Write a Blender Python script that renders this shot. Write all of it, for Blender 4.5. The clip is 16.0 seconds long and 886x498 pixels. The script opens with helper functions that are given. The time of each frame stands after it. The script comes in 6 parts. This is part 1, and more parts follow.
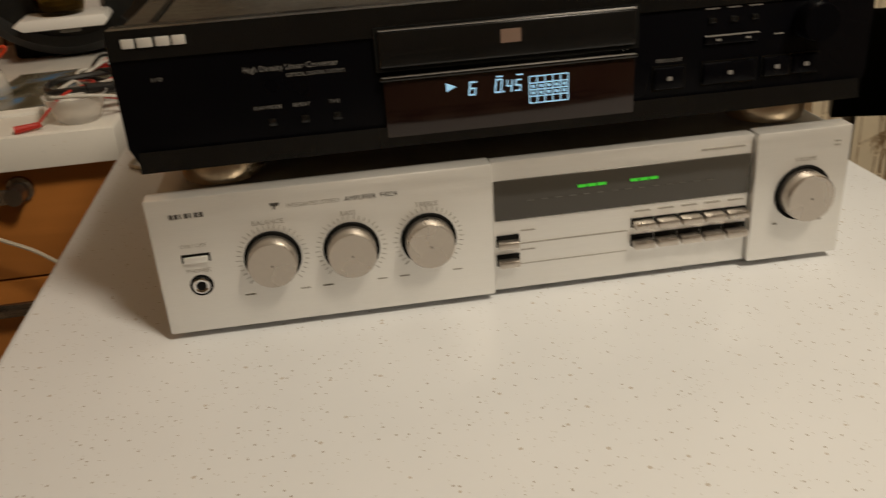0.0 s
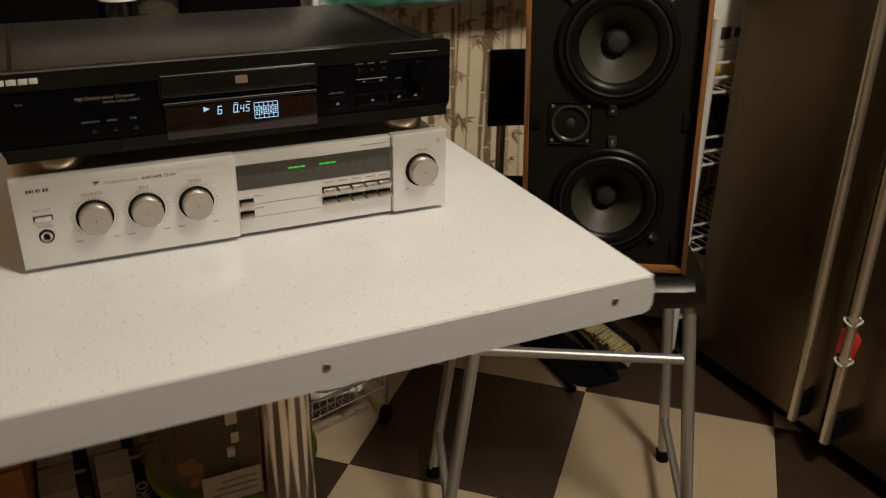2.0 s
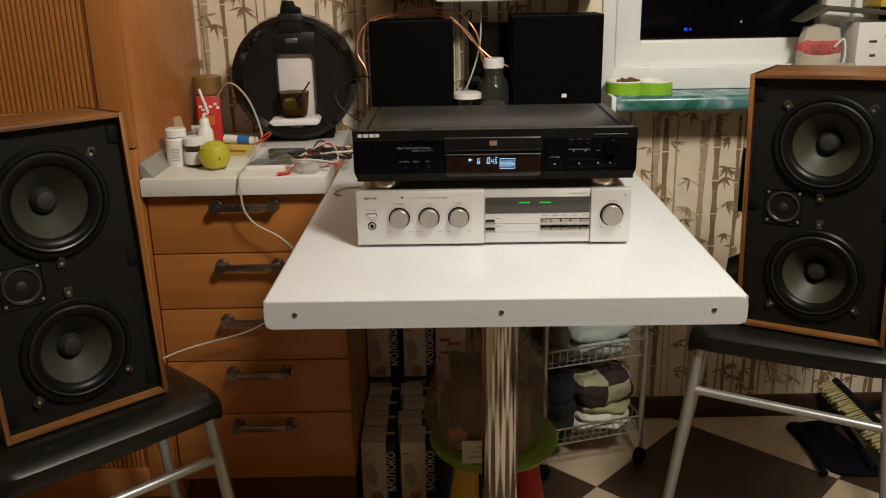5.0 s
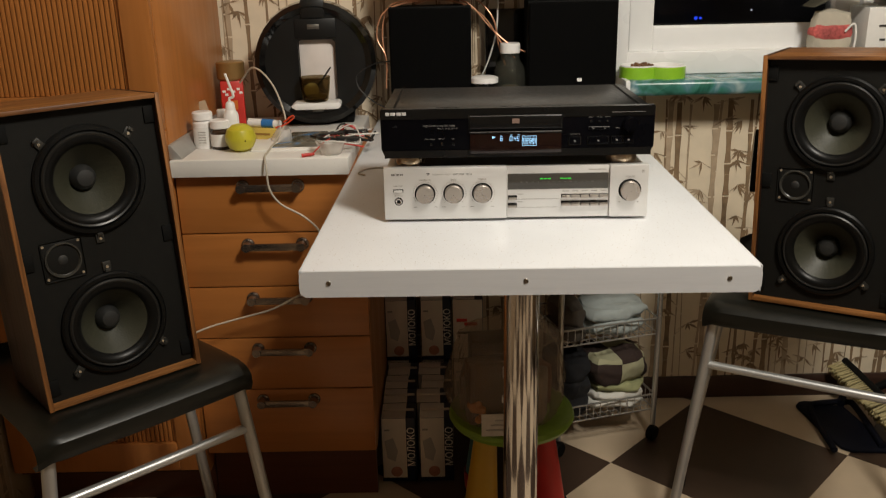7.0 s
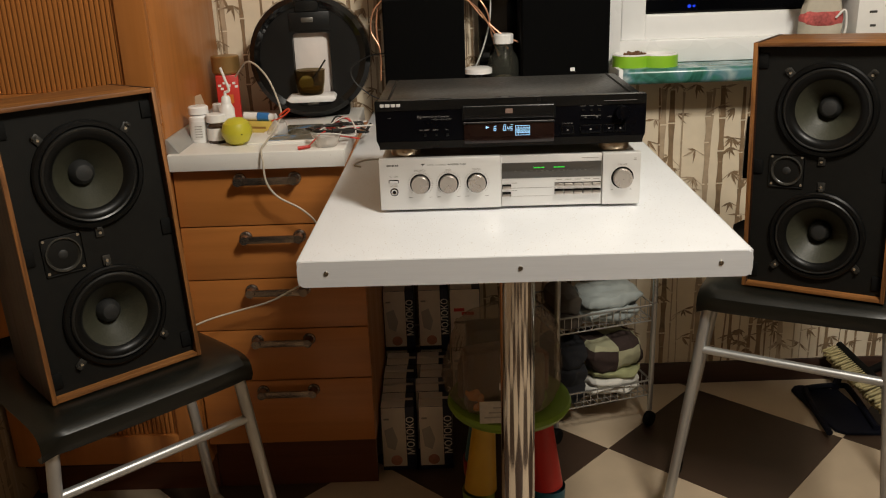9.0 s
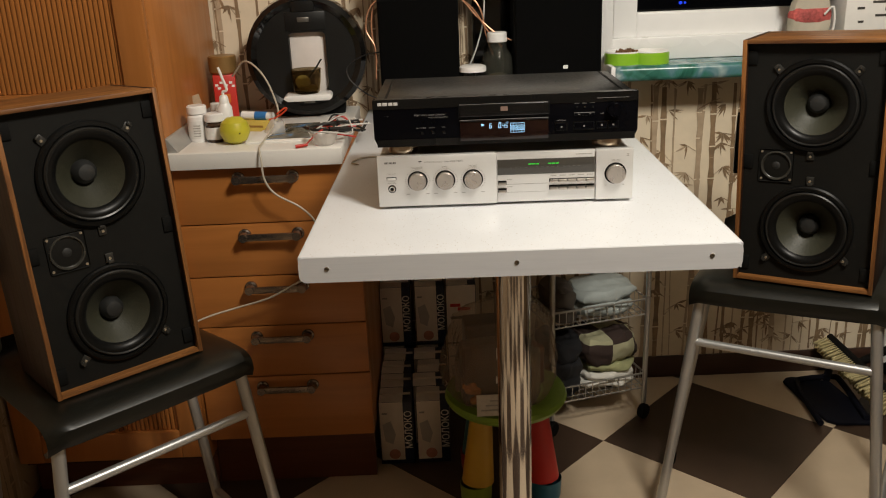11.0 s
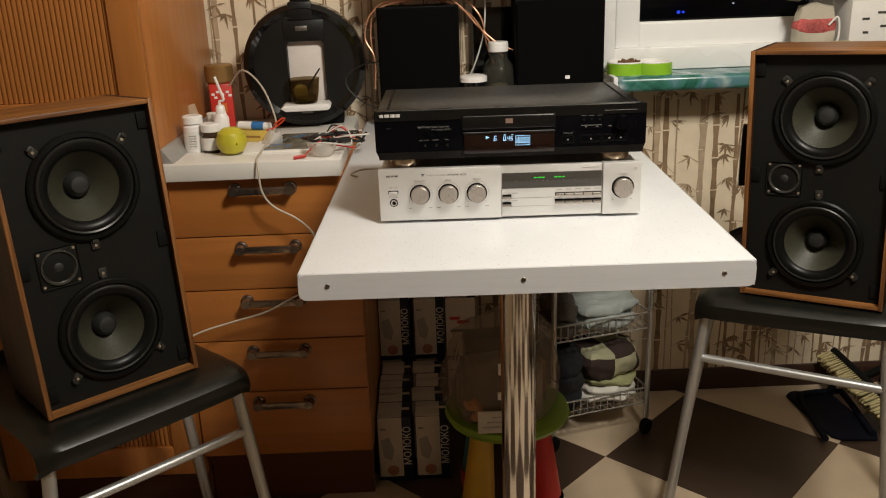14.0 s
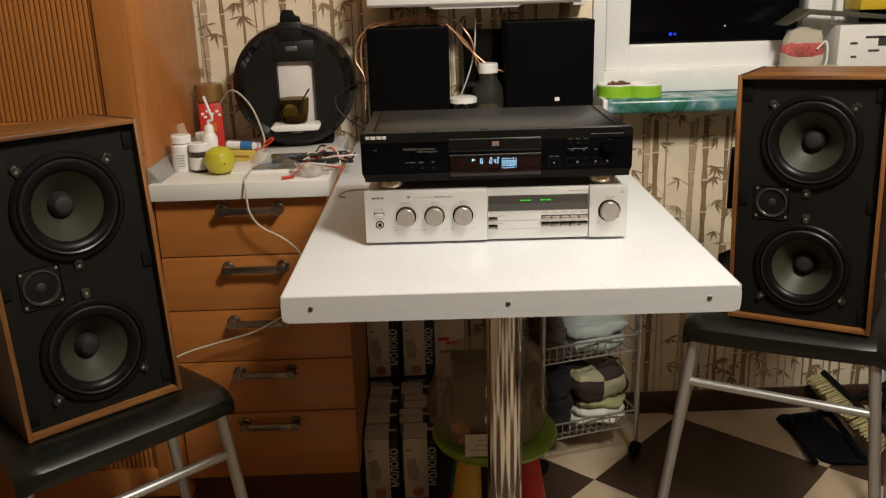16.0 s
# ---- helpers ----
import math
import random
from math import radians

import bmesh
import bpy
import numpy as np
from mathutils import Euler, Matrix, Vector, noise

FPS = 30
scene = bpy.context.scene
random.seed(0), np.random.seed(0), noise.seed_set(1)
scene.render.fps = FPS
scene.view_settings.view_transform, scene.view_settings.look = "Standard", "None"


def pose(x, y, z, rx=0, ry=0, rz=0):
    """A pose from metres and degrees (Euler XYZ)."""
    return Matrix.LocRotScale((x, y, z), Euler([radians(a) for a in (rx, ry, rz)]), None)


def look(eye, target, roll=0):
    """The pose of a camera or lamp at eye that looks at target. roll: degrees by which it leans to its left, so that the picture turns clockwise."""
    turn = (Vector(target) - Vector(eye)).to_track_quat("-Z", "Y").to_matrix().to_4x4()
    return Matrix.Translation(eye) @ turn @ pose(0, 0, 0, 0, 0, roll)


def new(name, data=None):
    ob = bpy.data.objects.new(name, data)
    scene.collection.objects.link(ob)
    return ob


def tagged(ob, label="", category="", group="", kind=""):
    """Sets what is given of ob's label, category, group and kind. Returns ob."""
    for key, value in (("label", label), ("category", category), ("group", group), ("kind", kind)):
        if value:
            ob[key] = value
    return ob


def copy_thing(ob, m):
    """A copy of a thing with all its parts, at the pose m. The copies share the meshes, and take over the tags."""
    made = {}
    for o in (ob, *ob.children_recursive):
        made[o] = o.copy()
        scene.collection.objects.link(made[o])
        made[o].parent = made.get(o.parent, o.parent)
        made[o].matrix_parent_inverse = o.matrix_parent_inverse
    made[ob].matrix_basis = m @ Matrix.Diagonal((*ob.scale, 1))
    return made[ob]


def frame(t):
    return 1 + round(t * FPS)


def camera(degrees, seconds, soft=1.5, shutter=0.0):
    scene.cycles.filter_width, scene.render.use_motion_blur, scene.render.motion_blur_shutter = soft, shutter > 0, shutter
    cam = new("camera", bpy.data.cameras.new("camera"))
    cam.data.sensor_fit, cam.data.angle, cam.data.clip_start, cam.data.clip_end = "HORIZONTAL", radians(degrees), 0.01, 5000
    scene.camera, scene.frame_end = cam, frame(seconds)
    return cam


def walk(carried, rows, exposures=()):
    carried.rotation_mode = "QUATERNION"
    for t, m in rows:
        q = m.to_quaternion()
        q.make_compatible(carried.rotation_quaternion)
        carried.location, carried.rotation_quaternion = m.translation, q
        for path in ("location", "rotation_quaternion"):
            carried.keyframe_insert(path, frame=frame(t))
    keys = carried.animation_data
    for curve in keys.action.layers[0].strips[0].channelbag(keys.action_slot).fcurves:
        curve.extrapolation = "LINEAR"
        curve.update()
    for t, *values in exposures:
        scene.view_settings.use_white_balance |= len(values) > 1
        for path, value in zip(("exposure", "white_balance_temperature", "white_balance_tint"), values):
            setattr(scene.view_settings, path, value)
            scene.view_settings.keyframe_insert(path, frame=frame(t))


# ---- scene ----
cam = camera(54.7, 16.0, 1.1, 0.5)
PATH = [
    (0, (0.0996, -0.4653, 1.1428), (0.3611, 1.3239, 0.2882), -3.89),
    (0.5, (0.0848, -0.4745, 1.1505), (0.5520, 1.2505, 0.2526), -2.87),
    (1, (0.0005, -0.5943, 1.1813), (0.7327, 1.0486, 0.3069), -1.50),
    (1.2, (-0.0160, -0.6378, 1.1989), (0.8129, 0.9589, 0.3251), -0.58),
    (1.5, (-0.0134, -0.6807, 1.2183), (0.8518, 0.8961, 0.3437), -0.30),
    (2, (0.0314, -0.8019, 1.2418), (0.8363, 0.8243, 0.4004), 0.83),
    (2.5, (0.0993, -0.9926, 1.2461), (0.4559, 0.8061, 0.4477), 0.65),
    (3, (0.0809, -1.0370, 1.2356), (0.3457, 0.7906, 0.4677), 0.85),
    (3.5, (0.0939, -1.1077, 1.2664), (0.3353, 0.7359, 0.5297), 1.19),
    (4, (0.1559, -1.2225, 1.2863), (0.2397, 0.6644, 0.6286), 0.65),
    (4.5, (0.1589, -1.2714, 1.2834), (0.1755, 0.6338, 0.6752), -0.53),
    (4.7, (0.1490, -1.2800, 1.2920), (0.1570, 0.6250, 0.6820), -1.00),
    (6.8, (0.0942, -1.3480, 1.2826), (0.0872, 0.5550, 0.6673), -1.00),
    (7, (0.1021, -1.3510, 1.2803), (0.0901, 0.5480, 0.6528), -1.29),
    (7.5, (0.1149, -1.3607, 1.2777), (0.0880, 0.5264, 0.6158), -2.04),
    (8, (0.1073, -1.3689, 1.2795), (0.0843, 0.5216, 0.6272), -2.10),
    (8.5, (0.1052, -1.3668, 1.2807), (0.0926, 0.5260, 0.6349), -1.99),
    (11, (0.0990, -1.3971, 1.2884), (0.1063, 0.4936, 0.6363), -2.33),
    (11.5, (0.0951, -1.4001, 1.2860), (0.1070, 0.4869, 0.6235), -2.31),
    (12, (0.0951, -1.3970, 1.2891), (0.1144, 0.4885, 0.6223), -2.11),
    (12.5, (0.0948, -1.3936, 1.2909), (0.1160, 0.4946, 0.6321), -2.20),
    (13, (0.0905, -1.3776, 1.2941), (0.1125, 0.5136, 0.6441), -2.12),
    (13.5, (0.0874, -1.3661, 1.2911), (0.1074, 0.5293, 0.6532), -2.04),
    (14, (0.0857, -1.3572, 1.2891), (0.1066, 0.5388, 0.6531), -2.09),
    (14.5, (0.0855, -1.3532, 1.2880), (0.1073, 0.5440, 0.6555), -2.07),
    (15, (0.0852, -1.3573, 1.2874), (0.1086, 0.5404, 0.6565), -1.78),
    (15.5, (0.0876, -1.3593, 1.2889), (0.1207, 0.5390, 0.6599), -1.57),
    (16, (0.0999, -1.3497, 1.2938), (0.1357, 0.5590, 0.6973), -1.61),
]
walk(cam, [(t, look(eye, target, roll)) for t, eye, target, roll in PATH], [(0.0, -0.74, 7050, 10), (1.0, -0.88, 7250, 10), (1.5, -0.84, 7250, 10), (2.0, -0.67, 6850, 10), (2.5, -0.53, 6800, 10), (3.5, -0.33, 6550, 10), (4.5, -0.23, 6350, 10), (7.0, -0.16, 6250, 10), (16.0, -0.03, 6300, 10)])

# ---- light: one warm ceiling lamp, night outside ----
world = bpy.data.worlds.new("night")
scene.world = world
world.use_nodes = True
world.node_tree.nodes["Background"].inputs[0].default_value = (0.02, 0.022, 0.03, 1)
world.node_tree.nodes["Background"].inputs[1].default_value = 0.3
bulb = bpy.data.lights.new("ceiling_light", "AREA")
bulb.shape, bulb.size, bulb.energy, bulb.color = "DISK", 0.40, 48.5, (1.0, 0.913, 0.772)
lamp = new("ceiling_light", bulb)
lamp.matrix_world = look((0.85, -1.0, 2.48), (0.5, 0.45, 0.9))


# ---- materials ----
def mat(name, color, rough=0.5, metal=0.0, var=0.08, scale=30.0, bump=0.0, bscale=200.0, coat=0.0, stretch=(1, 1, 1), spec=0.5):
    """Principled material with colour variation at two scales and a fine relief."""
    m = bpy.data.materials.new(name)
    m.use_nodes = True
    nt = m.node_tree
    n, l = nt.nodes, nt.links
    b = n["Principled BSDF"]
    b.inputs["Roughness"].default_value, b.inputs["Metallic"].default_value = rough, metal
    b.inputs["Coat Weight"].default_value = coat
    b.inputs["Specular IOR Level"].default_value = spec
    co = n.new("ShaderNodeTexCoord")
    mp = n.new("ShaderNodeMapping")
    mp.inputs["Scale"].default_value = stretch
    l.new(co.outputs["Object"], mp.inputs["Vector"])
    a = n.new("ShaderNodeTexNoise")
    a.inputs["Scale"].default_value, a.inputs["Detail"].default_value = scale, 6
    c = n.new("ShaderNodeTexNoise")
    c.inputs["Scale"].default_value, c.inputs["Detail"].default_value = scale / 9, 3
    l.new(mp.outputs[0], a.inputs["Vector"])
    l.new(mp.outputs[0], c.inputs["Vector"])
    mx = n.new("ShaderNodeMath")
    mx.operation = "ADD"
    l.new(a.outputs[0], mx.inputs[0])
    l.new(c.outputs[0], mx.inputs[1])
    r = n.new("ShaderNodeMapRange")
    r.inputs[1].default_value, r.inputs[2].default_value = 0.6, 1.4
    r.inputs[3].default_value, r.inputs[4].default_value = 1 - var, 1 + var
    l.new(mx.outputs[0], r.inputs[0])
    v = n.new("ShaderNodeVectorMath")
    v.operation = "SCALE"
    v.inputs[0].default_value = color[:3]
    l.new(r.outputs[0], v.inputs["Scale"])
    l.new(v.outputs[0], b.inputs["Base Color"])
    rr = n.new("ShaderNodeMapRange")
    rr.inputs[1].default_value, rr.inputs[2].default_value = 0.3, 0.7
    rr.inputs[3].default_value, rr.inputs[4].default_value = max(rough - 0.06, 0.02), min(rough + 0.06, 1)
    l.new(c.outputs[0], rr.inputs[0])
    l.new(rr.outputs[0], b.inputs["Roughness"])
    if bump:
        f = n.new("ShaderNodeTexNoise")
        f.inputs["Scale"].default_value, f.inputs["Detail"].default_value = bscale, 3
        l.new(mp.outputs[0], f.inputs["Vector"])
        bp = n.new("ShaderNodeBump")
        bp.inputs["Strength"].default_value, bp.inputs["Distance"].default_value = bump, 0.002
        l.new(f.outputs[0], bp.inputs["Height"])
        l.new(bp.outputs[0], b.inputs["Normal"])
    return m


def wood(name, dark, light, scale=1.0, axis=2, rough=0.4, coat=0.0, soft=1.0):
    """Wood with its grain along one axis."""
    m = mat(name, light, rough, coat=coat)
    nt = m.node_tree
    n, l = nt.nodes, nt.links
    b = n["Principled BSDF"]
    mp = [x for x in n if x.type == "MAPPING"][0]
    st = [14 * scale] * 3
    st[axis] = 0.9 * scale
    mp.inputs["Scale"].default_value = st
    a = n.new("ShaderNodeTexNoise")
    a.inputs["Scale"].default_value, a.inputs["Detail"].default_value, a.inputs["Distortion"].default_value = 3.0, 8, 1.2
    l.new(mp.outputs[0], a.inputs["Vector"])
    r = n.new("ShaderNodeValToRGB")
    r.color_ramp.elements[0].position, r.color_ramp.elements[1].position = 0.5 - 0.18 * soft, 0.5 + 0.2 * soft
    r.color_ramp.elements[0].color, r.color_ramp.elements[1].color = (*dark, 1), (*light, 1)
    l.new(a.outputs[0], r.inputs[0])
    l.new(r.outputs[0], b.inputs["Base Color"])
    bp = n.new("ShaderNodeBump")
    bp.inputs["Strength"].default_value, bp.inputs["Distance"].default_value = 0.15, 0.001
    l.new(a.outputs[0], bp.inputs["Height"])
    l.new(bp.outputs[0], b.inputs["Normal"])
    return m


def speckled(name, color, fleck, rough=0.35, scale=330.0, amount=0.15):
    """Pale laminate with small dark and brown flecks."""
    m = mat(name, color, rough, var=0.035, scale=14)
    nt = m.node_tree
    n, l = nt.nodes, nt.links
    b = n["Principled BSDF"]
    src = b.inputs["Base Color"].links[0].from_socket
    co = [x for x in n if x.type == "TEX_COORD"][0]
    last = src
    for sc, am, col in ((scale, amount, fleck), (scale * 0.45, amount * 0.75, tuple(c * 1.3 for c in fleck)), (scale * 1.6, amount * 1.3, tuple(min(c * 2.2, 0.6) for c in fleck))):
        vo = n.new("ShaderNodeTexVoronoi")
        vo.inputs["Scale"].default_value = sc
        l.new(co.outputs["Object"], vo.inputs["Vector"])
        no = n.new("ShaderNodeSeparateColor")
        l.new(vo.outputs["Color"], no.inputs[0])
        th = n.new("ShaderNodeMath")
        th.operation = "LESS_THAN"
        th.inputs[1].default_value = 0.11
        l.new(no.outputs[0], th.inputs[0])
        ds = n.new("ShaderNodeMath")
        ds.operation = "LESS_THAN"
        ds.inputs[1].default_value = am * 1.5
        l.new(vo.outputs["Distance"], ds.inputs[0])
        mu = n.new("ShaderNodeMath")
        mu.operation = "MULTIPLY"
        l.new(th.outputs[0], mu.inputs[0])
        l.new(ds.outputs[0], mu.inputs[1])
        mi = n.new("ShaderNodeMix")
        mi.data_type = "RGBA"
        mi.inputs[7].default_value = (*col, 1)
        l.new(mu.outputs[0], mi.inputs[0])
        l.new(last, mi.inputs[6])
        last = mi.outputs[2]
    l.new(last, b.inputs["Base Color"])
    return m


def glowing(name, color, strength):
    m = bpy.data.materials.new(name)
    m.use_nodes = True
    b = m.node_tree.nodes["Principled BSDF"]
    b.inputs["Base Color"].default_value = (0.02, 0.02, 0.02, 1)
    b.inputs["Emission Color"].default_value = (*color, 1)
    b.inputs["Emission Strength"].default_value = strength
    return m


def clear(name, color=(1, 1, 1), rough=0.03, ior=1.45, thin=0.0, body=None):
    """Glass or clear plastic; thin mixes in plain see-through."""
    m = bpy.data.materials.new(name)
    m.use_nodes = True
    n, l = m.node_tree.nodes, m.node_tree.links
    b = n["Principled BSDF"]
    b.inputs["Base Color"].default_value = (*color, 1)
    b.inputs["Roughness"].default_value, b.inputs["IOR"].default_value = rough, ior
    b.inputs["Transmission Weight"].default_value = 1.0
    if thin:
        t = n.new("ShaderNodeBsdfTransparent")
        t.inputs[0].default_value = (*color, 1)
        if body:
            b.inputs["Base Color"].default_value = (*body, 1)
        b.inputs["Transmission Weight"].default_value = 0.0
        mx = n.new("ShaderNodeMixShader")
        mx.inputs[0].default_value = thin
        l.new(b.outputs[0], mx.inputs[1])
        l.new(t.outputs[0], mx.inputs[2])
        l.new(mx.outputs[0], n["Material Output"].inputs["Surface"])
    return m


TABLE_TOP = speckled("white_laminate", (0.72, 0.737, 0.762), (0.40, 0.37, 0.34))
WORKTOP = speckled("worktop_laminate", (0.74, 0.72, 0.68), (0.5, 0.46, 0.4), amount=0.1)
EDGE = mat("edge_band", (0.565, 0.57, 0.585), 0.4, var=0.05, scale=20, stretch=(1, 20, 20))
SILVER = mat("brushed_aluminium", (0.78, 0.77, 0.75), 0.42, 0.6, var=0.03, scale=120, bump=0.05, bscale=400, stretch=(1, 1, 12))
SILVER_CASE = mat("silver_paint", (0.62, 0.61, 0.59), 0.45, 0.4, var=0.04, scale=60)
KNOB = mat("knob_metal", (0.56, 0.51, 0.46), 0.3, 0.9, var=0.03, scale=300)
CHROME = mat("chrome", (0.82, 0.81, 0.80), 0.09, 1.0, var=0.04, scale=8)
SCREW = mat("screw_steel", (0.28, 0.25, 0.21), 0.35, 1.0, var=0.15, scale=300)
STEEL_PAINT = mat("silver_tube", (0.50, 0.50, 0.49), 0.35, 0.75, var=0.05, scale=40)
BLACK_CASE = mat("black_steel", (0.0045, 0.0045, 0.004), 0.33, 0.0, var=0.08, scale=1400, bump=0.04, bscale=1500, spec=0.19)
BLACK_FACE = mat("black_brushed_front", (0.002, 0.002, 0.003), 0.3, 0.0, var=0.1, scale=120, spec=0.1)
BLACK_BEVEL = mat("black_front_edge", (0.0055, 0.0055, 0.0055), 0.24, 0.0, var=0.1, scale=120, spec=0.4)
BLACK_GLOSS = mat("black_gloss", (0.004, 0.004, 0.004), 0.08, var=0.1, scale=20)
# Pale metal for the highlight lines drawn on the disc tray and hood.
GLINT = mat("glint_metal", (0.30, 0.29, 0.28), 0.18, 1.0, var=0.1, scale=60)
BLACK_MATT = mat("black_matt", (0.004, 0.004, 0.0036), 0.7, var=0.2, scale=80, bump=0.15, bscale=500, spec=0.14)
BLACK_SEAT = mat("black_plastic_seat", (0.007, 0.007, 0.005), 0.33, var=0.15, scale=60, bump=0.08, bscale=700, spec=0.35)
BAFFLE = mat("black_baffle", (0.007, 0.0067, 0.0056), 0.62, var=0.2, scale=50, bump=0.15, bscale=400, spec=0.18)
RUBBER = mat("rubber_surround", (0.0042, 0.0042, 0.004), 0.36, var=0.15, scale=60, spec=0.2)
CONE = mat("grey_paper_cone", (0.035, 0.035, 0.022), 0.5, var=0.16, scale=40, bump=0.2, bscale=300)
DUST_CAP = mat("dark_dust_cap", (0.014, 0.014, 0.013), 0.6, var=0.12, scale=80)
METAL_RING = mat("dark_metal_ring", (0.014, 0.014, 0.013), 0.33, 0.1, var=0.1, scale=40)
CLIP_BODY = mat("clip_plastic", (0.022, 0.021, 0.018), 0.4, var=0.25, scale=150)
TWEETER_RING = mat("tweeter_ring", (0.06, 0.058, 0.05), 0.3, 0.3, var=0.2, scale=100)
CLIP = mat("clip_steel", (0.20, 0.19, 0.17), 0.4, 0.8, var=0.2, scale=100)
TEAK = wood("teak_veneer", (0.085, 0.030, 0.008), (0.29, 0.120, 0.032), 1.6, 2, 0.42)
# Cabinet sides: the same teak, with the unlit side's shade put into the colour.
TEAK_SHADED = wood("shaded_teak_veneer", (0.010, 0.0035, 0.0015), (0.034, 0.011, 0.004), 1.6, 2, 0.45)
TEAK_H = wood("teak_veneer_across", (0.10, 0.037, 0.010), (0.33, 0.140, 0.038), 1.6, 0, 0.42)
DRAWER = wood("orange_veneer", (0.37, 0.135, 0.030), (0.44, 0.165, 0.038), 0.7, 0, 0.35, 0.1)
CABINET = wood("orange_veneer_upright", (0.37, 0.135, 0.030), (0.45, 0.17, 0.040), 0.6, 2, 0.38, 0.1)
CABINET_DARK = mat("dark_gap", (0.05, 0.02, 0.008), 0.7, var=0.2)
PLINTH = wood("dark_plinth", (0.085, 0.024, 0.010), (0.12, 0.036, 0.014), 0.7, 0, 0.4)
HANDLE = mat("aged_pewter", (0.27, 0.22, 0.18), 0.25, 0.9, var=0.25, scale=60, bump=0.1)
WHITE = mat("white_plastic", (0.80, 0.79, 0.77), 0.35, var=0.03)
PVC = mat("white_window_plastic", (0.84, 0.84, 0.83), 0.3, var=0.02)
PAPER = mat("white_paper", (0.78, 0.76, 0.72), 0.8, var=0.04, scale=60)
INK = mat("dark_print", (0.05, 0.045, 0.04), 0.6, var=0.1)
INK_PALE = mat("pale_grey_print", (0.33, 0.31, 0.28), 0.6, var=0.1)
PRINT_SILVER = mat("silver_print", (0.62, 0.60, 0.57), 0.4, 0.3, var=0.05)
PRINT_DIM = mat("dim_grey_print", (0.20, 0.19, 0.18), 0.5, var=0.05)
TILE_DARK = mat("brown_vinyl", (0.052, 0.031, 0.020), 0.42, var=0.16, scale=18, bump=0.06, bscale=120)
TILE_LIGHT = mat("beige_vinyl", (0.53, 0.42, 0.295), 0.42, var=0.10, scale=12, bump=0.06, bscale=120)
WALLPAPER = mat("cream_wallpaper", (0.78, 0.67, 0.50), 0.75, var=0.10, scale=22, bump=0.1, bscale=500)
STEM = mat("bamboo_print", (0.27, 0.18, 0.10), 0.75, var=0.45, scale=45)
STEM_PALE = mat("pale_bamboo_print", (0.46, 0.35, 0.235), 0.75, var=0.25, scale=45)
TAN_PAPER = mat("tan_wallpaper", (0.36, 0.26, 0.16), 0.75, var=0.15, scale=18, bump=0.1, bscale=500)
CEILING = mat("white_ceiling", (0.82, 0.80, 0.76), 0.8, var=0.03)
SKIRTING = wood("dark_skirting", (0.03, 0.013, 0.008), (0.055, 0.024, 0.014), 0.8, 0, 0.4)
STAINLESS = mat("brown_steel_front", (0.16, 0.122, 0.080), 0.34, 0.9, var=0.06, scale=50, bump=0.03, stretch=(1, 1, 30))
FRIDGE_SIDE = mat("dark_grey_side", (0.05, 0.048, 0.045), 0.5, var=0.1)
BAR_METAL = mat("pale_steel_bar", (0.74, 0.67, 0.55), 0.3, 0.9, var=0.06)
WIRE = mat("white_coated_wire", (0.70, 0.69, 0.67), 0.35, var=0.05)
WIRE_STEEL = mat("zinc_wire", (0.50, 0.49, 0.47), 0.3, 0.8, var=0.1)
PANE = clear("window_glass", (0.9, 0.92, 0.95), 0.02, 1.45, 0.8, (0.004, 0.004, 0.005))


# ---- building helpers ----
def part(name, bm, material, parent=None, label="", smooth=True):
    """Links a bmesh as one mesh object under a thing or a part."""
    me = bpy.data.meshes.new(name)
    bm.to_mesh(me)
    bm.free()
    me.materials.append(material)
    if smooth:
        me.polygons.foreach_set("use_smooth", [True] * len(me.polygons))
        me.set_sharp_from_angle(angle=radians(32))
    ob = new(name, me)
    if parent:
        ob.parent = parent
    if label:
        ob["label"] = label
    return ob


def thing(name, label, category, m=None, group=""):
    e = new(name)
    e.empty_display_size = 0.05
    e.matrix_basis = m or Matrix()
    return tagged(e, label, category, group)


def box(x0, x1, y0, y1, z0, z1, bevel=0.0, seg=2, bm=None):
    own = bmesh.new()
    bmesh.ops.create_cube(own, size=1)
    for v in own.verts:
        v.co = ((x0 + x1) / 2 + v.co.x * (x1 - x0), (y0 + y1) / 2 + v.co.y * (y1 - y0), (z0 + z1) / 2 + v.co.z * (z1 - z0))
    if bevel:
        bmesh.ops.bevel(own, geom=own.edges[:], offset=bevel, segments=seg, profile=0.5, affect="EDGES")
    return joined(bm, own)


def joined(bm, own):
    if bm is None:
        return own
    me = bpy.data.meshes.new("tmp")
    own.to_mesh(me)
    own.free()
    bm.from_mesh(me)
    bpy.data.meshes.remove(me)
    return bm


def rod(p0, p1, r0, r1=None, seg=16, bm=None):
    own = bmesh.new()
    p0, p1 = Vector(p0), Vector(p1)
    d = p1 - p0
    bmesh.ops.create_cone(own, cap_ends=True, segments=seg, radius1=r0, radius2=r0 if r1 is None else r1, depth=d.length)
    own.transform(Matrix.Translation((p0 + p1) / 2) @ d.to_track_quat("Z", "Y").to_matrix().to_4x4())
    return joined(bm, own)


